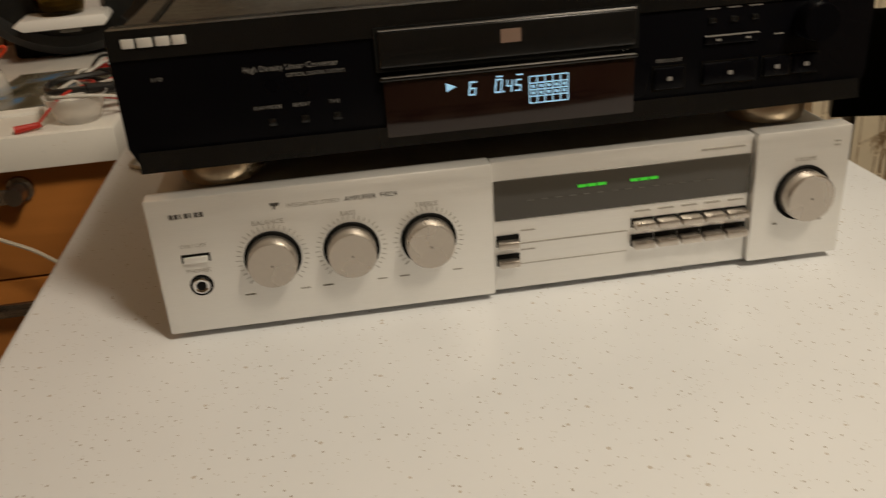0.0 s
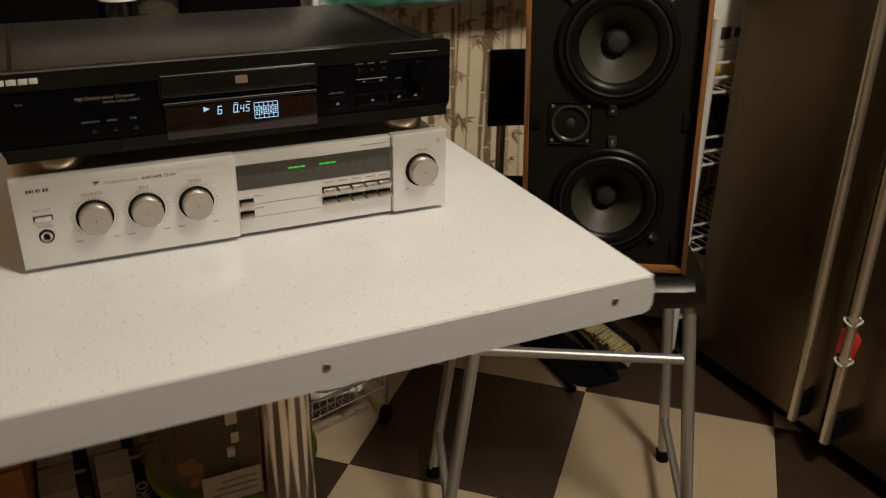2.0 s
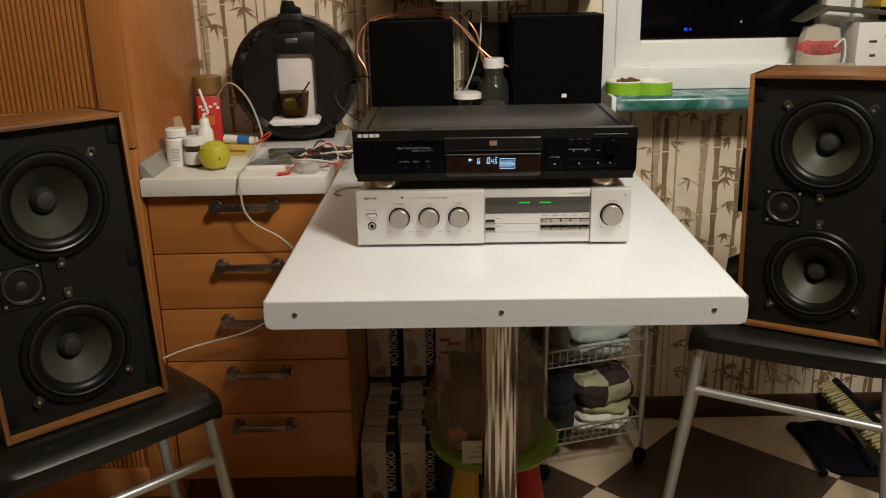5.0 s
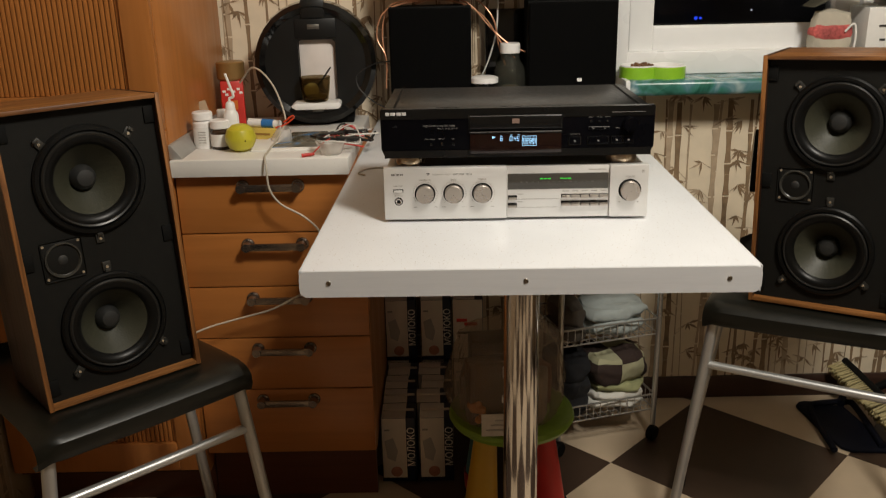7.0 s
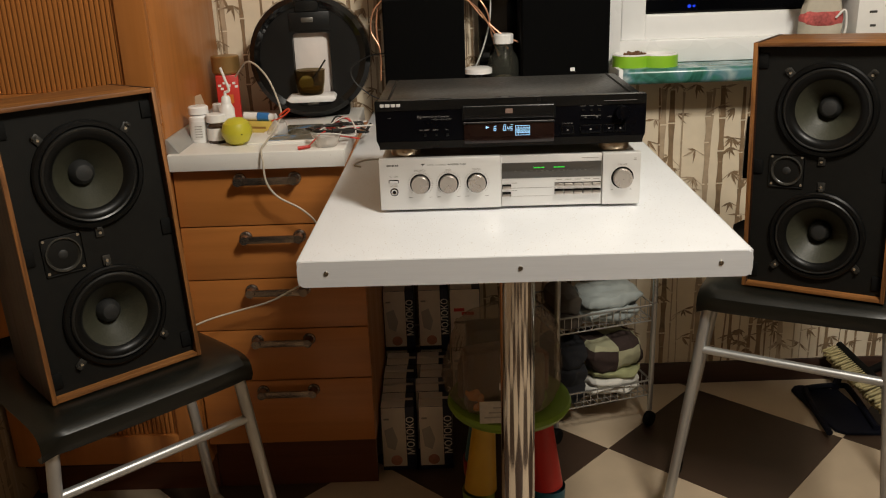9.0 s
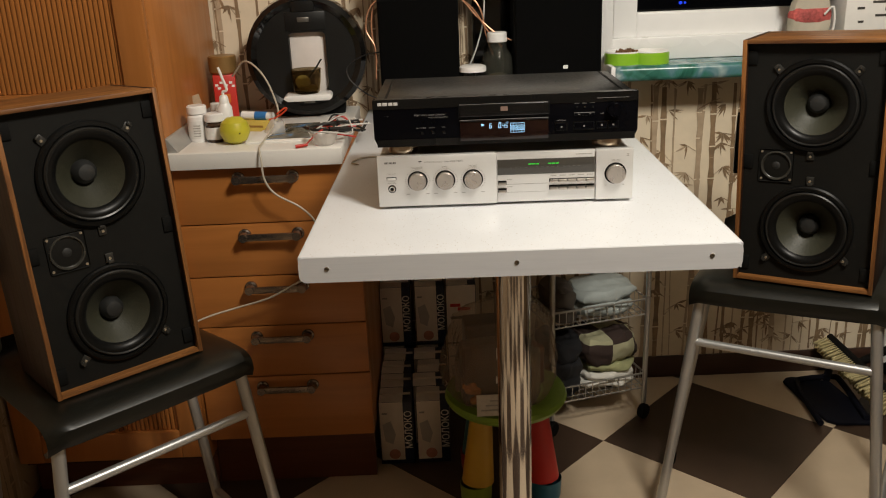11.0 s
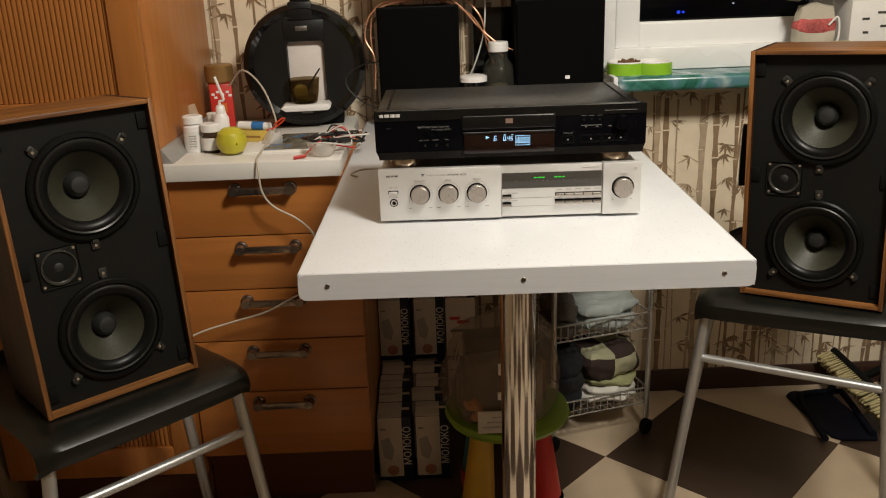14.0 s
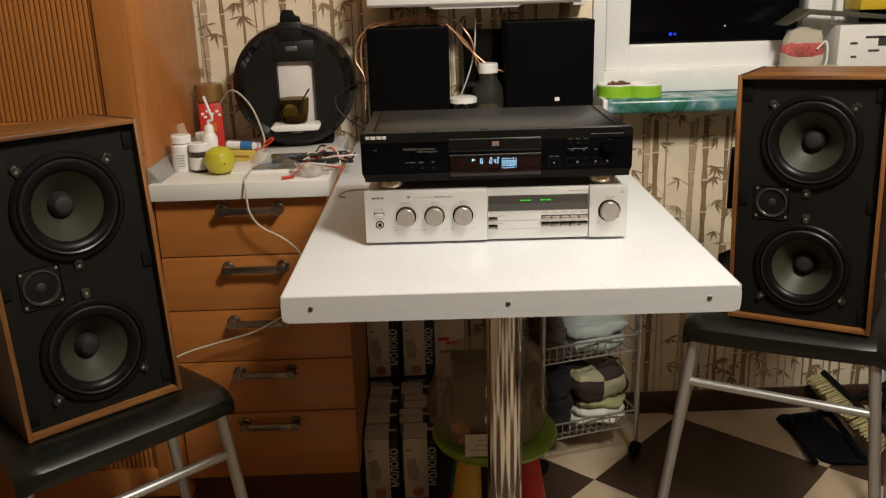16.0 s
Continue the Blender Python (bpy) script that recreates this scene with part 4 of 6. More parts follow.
def ring_plate(r_out, hole, y0, y1, n=56):
    """A disc across x and z with a rectangular hole through it."""
    bm = bmesh.new()
    x0, x1, z0, z1 = hole
    outer = [(r_out * math.cos(2 * math.pi * i / n), r_out * math.sin(2 * math.pi * i / n)) for i in range(n)]
    inner = []
    cx, cz = (x0 + x1) / 2, (z0 + z1) / 2
    hx, hz = (x1 - x0) / 2, (z1 - z0) / 2
    for i in range(n):
        c, s = math.cos(2 * math.pi * i / n), math.sin(2 * math.pi * i / n)
        k = min(hx / max(abs(c), 1e-6), hz / max(abs(s), 1e-6))
        k = min(k, math.hypot(hx, hz) * 0.975)
        inner.append((cx + k * c, cz + k * s))
    rings = [[bm.verts.new((x, y, z)) for x, z in pts] for pts, y in ((outer, y1), (outer, y0), (inner, y0), (inner, y1))]
    rings.append(rings[0])
    for a, b in zip(rings, rings[1:]):
        for i in range(n):
            bm.faces.new((a[i], a[(i + 1) % n], b[(i + 1) % n], b[i]))
    bmesh.ops.recalc_face_normals(bm, faces=bm.faces[:])
    return bm


HOLE = (-0.042, 0.052, -0.103, 0.060)
part("ring_body", ring_plate(R - 0.028, HOLE, -0.004, 0.075), MACHINE, machine)
part("rim", lathe([(R - 0.030, -0.006), (R - 0.016, -0.012), (R - 0.004, -0.004), (R, 0.03), (R - 0.006, 0.085), (R - 0.022, 0.105), (R - 0.04, 0.105)], 72, m=pose(0, 0, 0, -90)), BLACK_GLOSS, machine, "glossy black rim")
BEIGE = mat("pale_back_panel", (0.72, 0.66, 0.62), 0.5)
part("back_panel", box(-0.0415, 0.0515, 0.014, 0.022, -0.1025, 0.0595, 0.003), BEIGE, machine)
part("drip_tray", prism([(-0.060, -0.098), (-0.048, -0.106), (0.058, -0.106), (0.066, -0.098), (0.060, -0.0905), (-0.050, -0.0905)], 0.07, 0.002, m=Matrix.Translation((-0.004, -0.072, 0))), WHITE, machine, "white drip tray")
part("capsule_holder", box(-0.048, 0.056, -0.007, 0.01, 0.064, 0.112, 0.003), MACHINE, machine)
part("badge", box(-0.016, 0.014, -0.009, -0.005, 0.086, 0.098, 0.001), CLIP, machine)
part("badge", box(-0.016, 0.012, -0.008, -0.003, -0.121, -0.113, 0.001), CLIP, machine)
part("lever", prism([(-0.026, 0.148), (0.026, 0.148), (0.022, 0.168), (0.010, 0.172), (0.006, 0.184), (-0.018, 0.186), (-0.024, 0.168)], 0.05, 0.003, m=Matrix.Translation((0, 0.0, 0))), BLACK_MATT, machine)
part("band", box(-0.030, 0.030, -0.011, 0.0, 0.112, 0.157, 0.004), MACHINE, machine)
part("foot", box(-0.09, 0.09, 0.02, 0.10, -0.157, -0.122, 0.006), BLACK_MATT, machine)
cup = thing("glass_cup", "small brown-tinted glass of tea with a spoon", "glass", pose(-0.226, 0.838, WZ + 0.0666, 0, 0, 0))
TINT = clear("brown_glass", (0.62, 0.56, 0.44), 0.04, 1.45, 0.9, (0.02, 0.016, 0.010))
TEA = mat("tea_and_lemon", (0.22, 0.17, 0.05), 0.3, var=0.7, scale=40)
part("bowl", lathe([(0, 0), (0.026, 0), (0.031, 0.004), (0.036, 0.03), (0.039, 0.062), (0.0375, 0.062), (0.034, 0.03), (0.029, 0.006), (0, 0.005)], 36), TINT, cup)
part("contents", lathe([(0, 0.007), (0.026, 0.007), (0.028, 0.014), (0.024, 0.020), (0, 0.022)], 28), TEA, cup)
part("lemon_slice", lathe([(0, -0.002), (0.018, -0.002), (0.019, 0), (0.018, 0.002), (0, 0.002)], 24, m=pose(-0.008, -0.012, 0.030, 68, 12, 0)), mat("lemon_flesh", (0.42, 0.36, 0.10), 0.4, var=0.3, scale=60), cup, "pale lemon slice")
part("spoon", sweep([(-0.01, 0, 0.02), (0.02, 0, 0.055), (0.042, 0.0, 0.085)], 0.0022), METAL_RING, cup)


def bottle(name, label, category, x, y, prof, body, cap_prof, cap, seg=28):
    b = thing(name, label, category, pose(x, y, WZ))
    part("body", lathe(prof, seg), body, b)
    part("cap", lathe(cap_prof, seg), cap, b)
    return b


LABEL = mat("printed_label", (0.70, 0.69, 0.66), 0.5, var=0.12, scale=90)
BROWN = mat("brown_bottle_glass", (0.04, 0.022, 0.012), 0.12)
j = bottle("pill_jar", "white plastic pill jar with a ribbed lid", "jar", -0.455, 0.607, [(0, 0), (0.022, 0), (0.0235, 0.003), (0.0235, 0.058), (0.020, 0.063), (0, 0.063)], WHITE, [(0, 0.083), (0.020, 0.083), (0.023, 0.080), (0.023, 0.065), (0.019, 0.064)], WHITE)
part("label", lathe([(0.0237, 0.008), (0.0239, 0.009), (0.0239, 0.048), (0.0237, 0.049)], 28), LABEL, j)
for i in range(5):
    part("print_bar", box(-0.006, 0.010, -0.0246, -0.0225, 0.014 + i * 0.006, 0.0155 + i * 0.006), INK_PALE, j)
j = bottle("medicine_jar", "dark medicine jar with white lid and label", "jar", -0.412, 0.592, [(0, 0), (0.022, 0), (0.0235, 0.003), (0.0235, 0.040), (0.019, 0.046), (0, 0.046)], BROWN, [(0, 0.066), (0.020, 0.066), (0.0225, 0.064), (0.0225, 0.048), (0.019, 0.046)], WHITE)
part("label", lathe([(0.0237, 0.007), (0.0239, 0.008), (0.0239, 0.034), (0.0237, 0.035)], 28), LABEL, j)
bottle("medicine_bottle", "small brown medicine bottle with white cap", "bottle", -0.425, 0.665, [(0, 0), (0.015, 0), (0.016, 0.003), (0.016, 0.048), (0.010, 0.058), (0, 0.058)], BROWN, [(0, 0.078), (0.010, 0.078), (0.0115, 0.076), (0.0115, 0.058), (0.009, 0.057)], WHITE)
sp = bottle("spray_bottle", "small white spray bottle with a long nozzle", "bottle", -0.388, 0.605, [(0, 0), (0.016, 0), (0.017, 0.003), (0.017, 0.075), (0.011, 0.086), (0, 0.086)], WHITE, [(0, 0.104), (0.007, 0.104), (0.010, 0.100), (0.0115, 0.086), (0.010, 0.085)], WHITE)
part("nozzle", sweep([(0, 0, 0.104), (0, 0, 0.112), (0.010, -0.002, 0.116), (0.004, -0.003, 0.140), (-0.004, -0.004, 0.168)], 0.0032, smooth=3), WHITE, sp)
FRUIT = mat("yellow_green_peel", (0.50, 0.45, 0.03), 0.35, var=0.15, scale=30, bump=0.25, bscale=500)
fr = thing("fruit", "round yellow-green fruit on the worktop", "fruit", pose(-0.359, 0.555, WZ, 0, 0, 20))
part("flesh", lathe([(0, 0.002), (0.012, 0.0), (0.026, 0.008), (0.034, 0.024), (0.0345, 0.034), (0.029, 0.050), (0.016, 0.060), (0.006, 0.061), (0, 0.058)], 36), FRUIT, fr)
part("stalk_scar", lathe([(0, 0.001), (0.0015, 0.001), (0.0019, 0)], 10, m=Matrix.Translation((0.006, -0.034, 0.028)) @ pose(0, 0, 0, 90)), BROWN, fr)
RED = mat("red_print", (0.55, 0.03, 0.02), 0.45, var=0.12, scale=40)
LID = mat("golden_lid", (0.34, 0.20, 0.07), 0.35, 0.5, var=0.2)
tin = thing("coffee_tin", "red coffee pack with a golden brown lid", "coffee tin", pose(-0.452, 0.90, WZ, 0, 0, 12))
part("body", box(-0.029, 0.029, -0.03, 0.03, 0, 0.118, 0.004), RED, tin)
part("lid", lathe([(0, 0.165), (0.033, 0.165), (0.036, 0.162), (0.036, 0.124), (0.032, 0.119), (0, 0.119)], 32), LID, tin)
part("printed_patch", box(-0.012, 0.012, -0.0308, -0.029, 0.045, 0.068), mat("orange_print", (0.65, 0.18, 0.02), 0.5), tin)
for i, (px, pz) in enumerate(((-0.02, 0.092), (-0.008, 0.098), (0.004, 0.091), (0.016, 0.097), (0.022, 0.088), (-0.014, 0.084))):
    part("printed_dot", box(px - 0.004, px + 0.004, -0.0307, -0.029, pz - 0.003, pz + 0.003), PAPER, tin)
CARDBOARD = mat("cardboard", (0.36, 0.25, 0.15), 0.7, var=0.15, scale=50)
tagged(part("pill_box", box(-0.011, 0.011, -0.003, 0.003, 0, 0.09, 0.0008), CARDBOARD), "narrow cardboard box leaning behind the jars", "box").matrix_basis = pose(-0.470, 0.74, WZ, -14, -12, 25)
YELLOW = mat("yellow_card", (0.62, 0.45, 0.09), 0.5, var=0.1)
tb = thing("ointment_box", "yellow ointment box with a blue and white tube", "medicine box", pose(-0.345, 0.705, WZ, 0, 0, -14))
part("box", box(-0.045, 0.045, -0.014, 0.014, 0, 0.026, 0.001), YELLOW, tb)
part("print_bar", box(-0.03, 0.03, -0.0146, -0.013, 0.010, 0.015), mat("brown_print", (0.3, 0.16, 0.03), 0.5), tb)
part("tube", rod((-0.03, 0.004, 0.037), (0.05, 0.004, 0.034), 0.0105, 0.010), WHITE, tb)
part("tube_band", rod((0.005, 0.004, 0.0357), (0.035, 0.004, 0.0347), 0.0112, 0.0110), mat("blue_print", (0.03, 0.16, 0.42), 0.4), tb)
mask = thing("inhaler_mask", "clear plastic inhaler mask with red clip and pale tube", "inhaler mask", pose(-0.286, 0.655, WZ))
CLEARP = clear("clear_plastic", (0.93, 0.91, 0.88), 0.12, 1.4, 0.62)
part("cup", lathe([(0.010, 0.04), (0.016, 0.034), (0.022, 0.015), (0.026, 0.0)], 20, m=pose(0, 0, 0.002, 25, 20, 0)), CLEARP, mask)
part("clip", sweep([(-0.01, -0.01, 0.035), (0.012, -0.012, 0.042), (0.034, -0.012, 0.058), (0.030, -0.012, 0.062), (0.010, -0.012, 0.048)], 0.0022, smooth=3), mat("red_plastic", (0.60, 0.06, 0.02), 0.35), mask)
TUBE = mat("pale_tube", (0.46, 0.41, 0.33), 0.4)
part("tube", sweep([(-0.115, 0.12, 0.125), (-0.07, 0.08, 0.165), (-0.02, 0.04, 0.13), (0.012, 0.0, 0.06), (0.006, -0.02, 0.03), (-0.004, -0.06, 0.012), (-0.006, -0.12, 0.006), (-0.004, -0.185, 0.004), (0.002, -0.209, -0.012), (0.006, -0.215, -0.06), (0.028, -0.215, -0.095), (0.078, -0.217, -0.125), (0.11, -0.215, -0.165), (0.112, -0.213, -0.23)], 0.0023, 8), TUBE, mask)
tagged(part("cable", sweep([(-0.205, 0.440, 0.60), (-0.24, 0.440, 0.583), (-0.30, 0.442, 0.552), (-0.38, 0.443, 0.530), (-0.44, 0.40, 0.527), (-0.50, 0.30, 0.53)], 0.0022, 8), TUBE), "pale cable hanging in front of the drawers", "cable")
PHOTO = marbled("landscape_print")
e = [x for x in PHOTO.node_tree.nodes if x.type == "VALTORGB"][0].color_ramp.elements
for q, c in zip(e, ((0.03, 0.03, 0.02, 1), (0.11, 0.09, 0.05, 1), (0.17, 0.16, 0.13, 1), (0.07, 0.22, 0.46, 1), (0.60, 0.66, 0.70, 1))):
    q.color = c
mag = thing("magazine", "magazine with a blue and green landscape picture", "magazine", pose(-0.226, 0.650, WZ, 0, 0, 2))
bm = box(-0.098, 0.085, -0.105, 0.11, 0, 0.004, 0.0005)
for v in bm.verts:
    v.co.x += (v.co.y) * 0.14
part("page_block", bm, PAPER, mag)
bm = box(-0.060, 0.075, -0.085, 0.105, 0.0040, 0.0046)
for v in bm.verts:
    v.co.x += (v.co.y) * 0.14
part("picture", bm, PHOTO, mag)
tagged(part("saucer", lathe([(0, 0), (0.02, 0), (0.024, 0.004), (0.034, 0.030), (0.0325, 0.030), (0.022, 0.006), (0, 0.004)], 28), CLEARP), "shallow clear plastic dish under the test leads", "dish").matrix_basis = pose(-0.150, 0.502, WZ)
CABLE_BLACK = mat("black_lead", (0.010, 0.010, 0.010), 0.4)
CABLE_RED = mat("red_lead", (0.50, 0.03, 0.02), 0.4)
CABLE_WHITE = mat("white_lead", (0.62, 0.60, 0.56), 0.4)
rng = random.Random(5)


def lead(label, material, pts, r, plug=None):
    o = thing("test_lead", label, "cable", pose(0.012, -0.10, 0), "leads on the worktop")
    part("wire", sweep(pts, r, 7), material, o)
    if plug:
        a, b, pm, pr = plug
        part("plug", rod(a, b, pr, pr * 0.7, 10), pm, o)


lead("thick black test lead coiled on the worktop", CABLE_BLACK, [(-0.105, 0.70, WZ + 0.03), (-0.15, 0.665, WZ + 0.035), (-0.19, 0.635, WZ + 0.036), (-0.185, 0.60, WZ + 0.034), (-0.15, 0.605, WZ + 0.033), (-0.11, 0.65, WZ + 0.02)], 0.0034, ((-0.15, 0.605, WZ + 0.033), (-0.10, 0.64, WZ + 0.025), CABLE_BLACK, 0.006))
lead("black lead bent over the magazine", CABLE_BLACK, [(-0.235, 0.79, WZ + 0.006), (-0.20, 0.74, WZ + 0.012), (-0.165, 0.68, WZ + 0.03), (-0.15, 0.72, WZ + 0.045), (-0.12, 0.74, WZ + 0.03), (-0.095, 0.71, WZ + 0.02)], 0.0020)
lead("red lead with a red clip", CABLE_RED, [(-0.225, 0.785, WZ + 0.006), (-0.18, 0.70, WZ + 0.022), (-0.145, 0.63, WZ + 0.034), (-0.17, 0.59, WZ + 0.032), (-0.200, 0.575, WZ + 0.006)], 0.0014, ((-0.222, 0.57, WZ + 0.004), (-0.196, 0.578, WZ + 0.006), CABLE_RED, 0.0045))
lead("red lead with a plug behind the player", CABLE_RED, [(-0.16, 0.715, WZ + 0.03), (-0.13, 0.70, WZ + 0.045), (-0.10, 0.70, WZ + 0.02)], 0.0030, ((-0.17, 0.72, WZ + 0.022), (-0.145, 0.71, WZ + 0.035), CABLE_RED, 0.005))
lead("white lead looped over the dish", CABLE_WHITE, [(-0.185, 0.60, WZ + 0.031), (-0.165, 0.66, WZ + 0.035), (-0.12, 0.68, WZ + 0.05), (-0.10, 0.62, WZ + 0.02), (-0.14, 0.575, WZ + 0.032), (-0.18, 0.585, WZ + 0.031)], 0.0017, ((-0.125, 0.745, WZ + 0.02), (-0.10, 0.735, WZ + 0.03), CABLE_WHITE, 0.006))
for k in range(6):
    r5 = random.Random(40 + k)
    cx, cy, rad = r5.uniform(-0.135, -0.085), r5.uniform(0.64, 0.76), r5.uniform(0.03, 0.06)
    a0 = r5.random() * 6.28
    loop = [(cx + rad * math.cos(a0 + q * 0.9) * 1.2, cy + rad * math.sin(a0 + q * 0.9), WZ + 0.006 + 0.0035 * k + r5.random() * 0.016) for q in range(r5.randint(5, 8))]
    lead(("black lead coiled beside the player", "red lead coiled beside the player", "white lead coiled beside the player")[(0, 0, 1, 0, 2, 0, 1, 0, 0, 2, 0)[k]], (CABLE_BLACK, CABLE_RED, CABLE_WHITE)[(0, 0, 1, 0, 2, 0, 1, 0, 0, 2, 0)[k]], loop, (0.0034, 0.0026, 0.0018, 0.0038, 0.0020, 0.0024, 0.0016, 0.0030, 0.0036, 0.0018, 0.0024)[k])
lead("pale lead hanging to the table", TUBE, [(-0.075, 0.44, TZ + 0.002), (-0.09, 0.46, TZ + 0.002), (-0.07, 0.50, TZ + 0.002), (-0.02, 0.50, TZ + 0.002), (0.02, 0.45, TZ + 0.002)], 0.0018)
tagged(part("edge_profile", prism([(0, 0), (0.028, 0), (0.024, 0.006), (0.006, 0.030), (0, 0.032)], 0.50, 0.001, m=Matrix.Translation((TXR + 0.0005, 0.475, WZ)) @ pose(0, 0, 0, 0, 0, 0)), mat("grey_profile", (0.42, 0.41, 0.39), 0.35, 0.5)), "grey plastic sealing strip along the worktop's end", "sealing strip")


tagged(part("mains_lead", sweep([(-0.035, 0.90, 1.05), (-0.075, 0.86, 1.048), (-0.112, 0.80, 1.030), (-0.110, 0.78, 1.000), (-0.075, 0.78, 0.965), (-0.045, 0.80, 0.945)], 0.0016, 6), CABLE_BLACK), "thin black lead hanging beside the coffee machine", "cable")


# ---- things behind the player ----
def small_speaker(x0, x1, y0, y1, z1, label):
    s = thing("bookshelf_speaker", label, "loudspeaker", pose((x0 + x1) / 2, y0, TZ), "black speakers by the wall")
    w = (x1 - x0) / 2
    part("cabinet", box(-w, w, 0.012, y1 - y0, 0, z1 - TZ, 0.002), BLACK_MATT, s)
    part("grille", box(-w + 0.002, w - 0.002, 0, 0.013, 0.003, z1 - TZ - 0.003, 0.005, 3), mat("black_cloth", (0.0025, 0.0025, 0.0025), 0.9, bump=0.3, bscale=1500, spec=0.06) if "black_cloth" not in bpy.data.materials else bpy.data.materials["black_cloth"], s)
    return s


small_speaker(-0.037, 0.172, 0.875, 1.0, 1.184, "black bookshelf speaker with wires on top, by the wall")
s2 = small_speaker(0.315, 0.542, 0.865, 0.99, 1.192, "black bookshelf speaker with a small white tag")
part("tag", box(0.012, 0.024, -0.001, 0.001, 0.112, 0.121), WHITE, s2)
COPPER = mat("copper_speaker_wire", (0.55, 0.27, 0.15), 0.35, 0.3, var=0.2, scale=60)
for k, pts in enumerate((
        [(-0.045, 0.90, 1.02), (-0.055, 0.91, 1.12), (-0.035, 0.92, 1.185), (0.03, 0.92, 1.200), (0.11, 0.93, 1.205), (0.17, 0.93, 1.185), (0.22, 0.93, 1.13), (0.27, 0.92, 1.085), (0.312, 0.91, 1.065)],
        [(-0.05, 0.90, 0.98), (-0.048, 0.90, 1.06), (-0.07, 0.91, 1.11), (-0.05, 0.91, 1.17), (0.02, 0.92, 1.195), (0.12, 0.93, 1.196), (0.20, 0.93, 1.16), (0.25, 0.92, 1.09), (0.285, 0.91, 1.05)],
        [(0.03, 0.93, 1.19), (0.10, 0.94, 1.21), (0.18, 0.95, 1.20), (0.23, 0.94, 1.15), (0.245, 0.94, 1.08), (0.262, 0.935, 1.03)])):
    tagged(part("speaker_wire", sweep(pts, 0.0022, 6), COPPER), "copper speaker wire running over the black speakers", "wire", "speaker wires")
tagged(part("mains_lead", sweep([(0.245, 0.96, 1.20), (0.24, 0.95, 1.12), (0.225, 0.95, 1.06), (0.205, 0.95, 1.01), (0.19, 0.95, 0.99)], 0.0022, 6), CABLE_WHITE), "white lead hanging by the wall", "cable")
tagged(part("router", box(0.212, 0.318, 0.985, 1.02, 0.95, 1.17, 0.003), BLACK_GLOSS), "black flat box standing against the wall", "box")
jar = thing("glass_jar", "clear glass jar with a white screw lid", "jar", pose(0.273, 0.915, TZ))
part("glass", lathe([(0, 0), (0.040, 0), (0.044, 0.004), (0.044, 0.125), (0.040, 0.145), (0.026, 0.165), (0.024, 0.182), (0.022, 0.182), (0.024, 0.164), (0.038, 0.144), (0.042, 0.124), (0.042, 0.008), (0, 0.006)], 40), clear("jar_glass", (0.90, 0.90, 0.86), 0.03, 1.45, 0.84, (0.10, 0.10, 0.085)), jar)
part("lid", lathe([(0, 0.208), (0.024, 0.208), (0.026, 0.205), (0.026, 0.184), (0.023, 0.182)], 32), WHITE, jar)
part("contents", lathe([(0, 0.007), (0.040, 0.007), (0.040, 0.085), (0.02, 0.1), (0, 0.102)], 24), mat("dried_herbs", (0.12, 0.10, 0.07), 0.8, var=0.6, scale=90), jar)
pot = thing("white_pot", "small white lidded tub beside the jar", "tub", pose(0.205, 0.89, TZ))
part("body", lathe([(0, 0), (0.03, 0), (0.033, 0.004), (0.034, 0.112), (0, 0.112)], 28), BLACK_GLOSS, pot)
part("lid", lathe([(0, 0.128), (0.028, 0.128), (0.036, 0.124), (0.036, 0.112), (0, 0.112)], 28), WHITE, pot)
shelf = thing("wall_shelf", "white hanging wall unit above the speakers", "wall shelf", pose(0, 0, 0))
part("board", box(-0.03, 0.505, 0.86, WY - 0.001, 1.235, 1.262, 0.004), WHITE, shelf)
part("front", box(-0.03, 0.505, 0.845, 0.86, 1.24, 1.45, 0.004), WHITE, shelf)
part("lip", prism([(0.12, 1.236), (0.36, 1.236), (0.345, 1.228), (0.135, 1.228)], 0.02, 0.001, m=Matrix.Translation((0, 0.862, 0))), WHITE, shelf)
tagged(part("wall_box", box(0.50, 0.535, 0.97, WY - 0.001, 1.225, 1.262, 0.003), PAPER), "small white box on the wall", "wall box")

# ---- on the sill ----
LIME = mat("lime_plastic", (0.28, 0.55, 0.03), 0.3)
bowl = thing("pet_bowl", "lime green double pet bowl with dry food, on the sill", "pet bowl", pose(0.657, 0.972, 0.985, 0, 0, -6))


def two_lobes(r, z, d=0.037, n=44):
    pts = []
    for i in range(n):
        a = 2 * math.pi * i / n
        c, s = math.cos(a), math.sin(a)
        k = max(abs(c) * d + math.sqrt(max(r * r - (d * s) ** 2, 0)), 0)
        pts.append((k * c, k * s, z))
    return pts


bm = bmesh.new()
rings = [[bm.verts.new(p) for p in two_lobes(r, z)] for r, z in ((0.050, 0.0), (0.050, 0.028), (0.047, 0.031))]
for a, b in zip(rings, rings[1:]):
    for i in range(44):
        bm.faces.new((a[i], a[(i + 1) % 44], b[(i + 1) % 44], b[i]))
part("outside", bm, LIME, bowl)
bm = bmesh.new()
rings = [[bm.verts.new(p) for p in two_lobes(r, z)] for r, z in ((0.049, 0.0305), (0.046, 0.034), (0.042, 0.033), (0.036, 0.022))]
for a, b in zip(rings, rings[1:]):
    for i in range(44):
        bm.faces.new((a[i], a[(i + 1) % 44], b[(i + 1) % 44], b[i]))
bm.faces.new(rings[-1])
part("inside", bm, WHITE, bowl)
bm = bmesh.new()
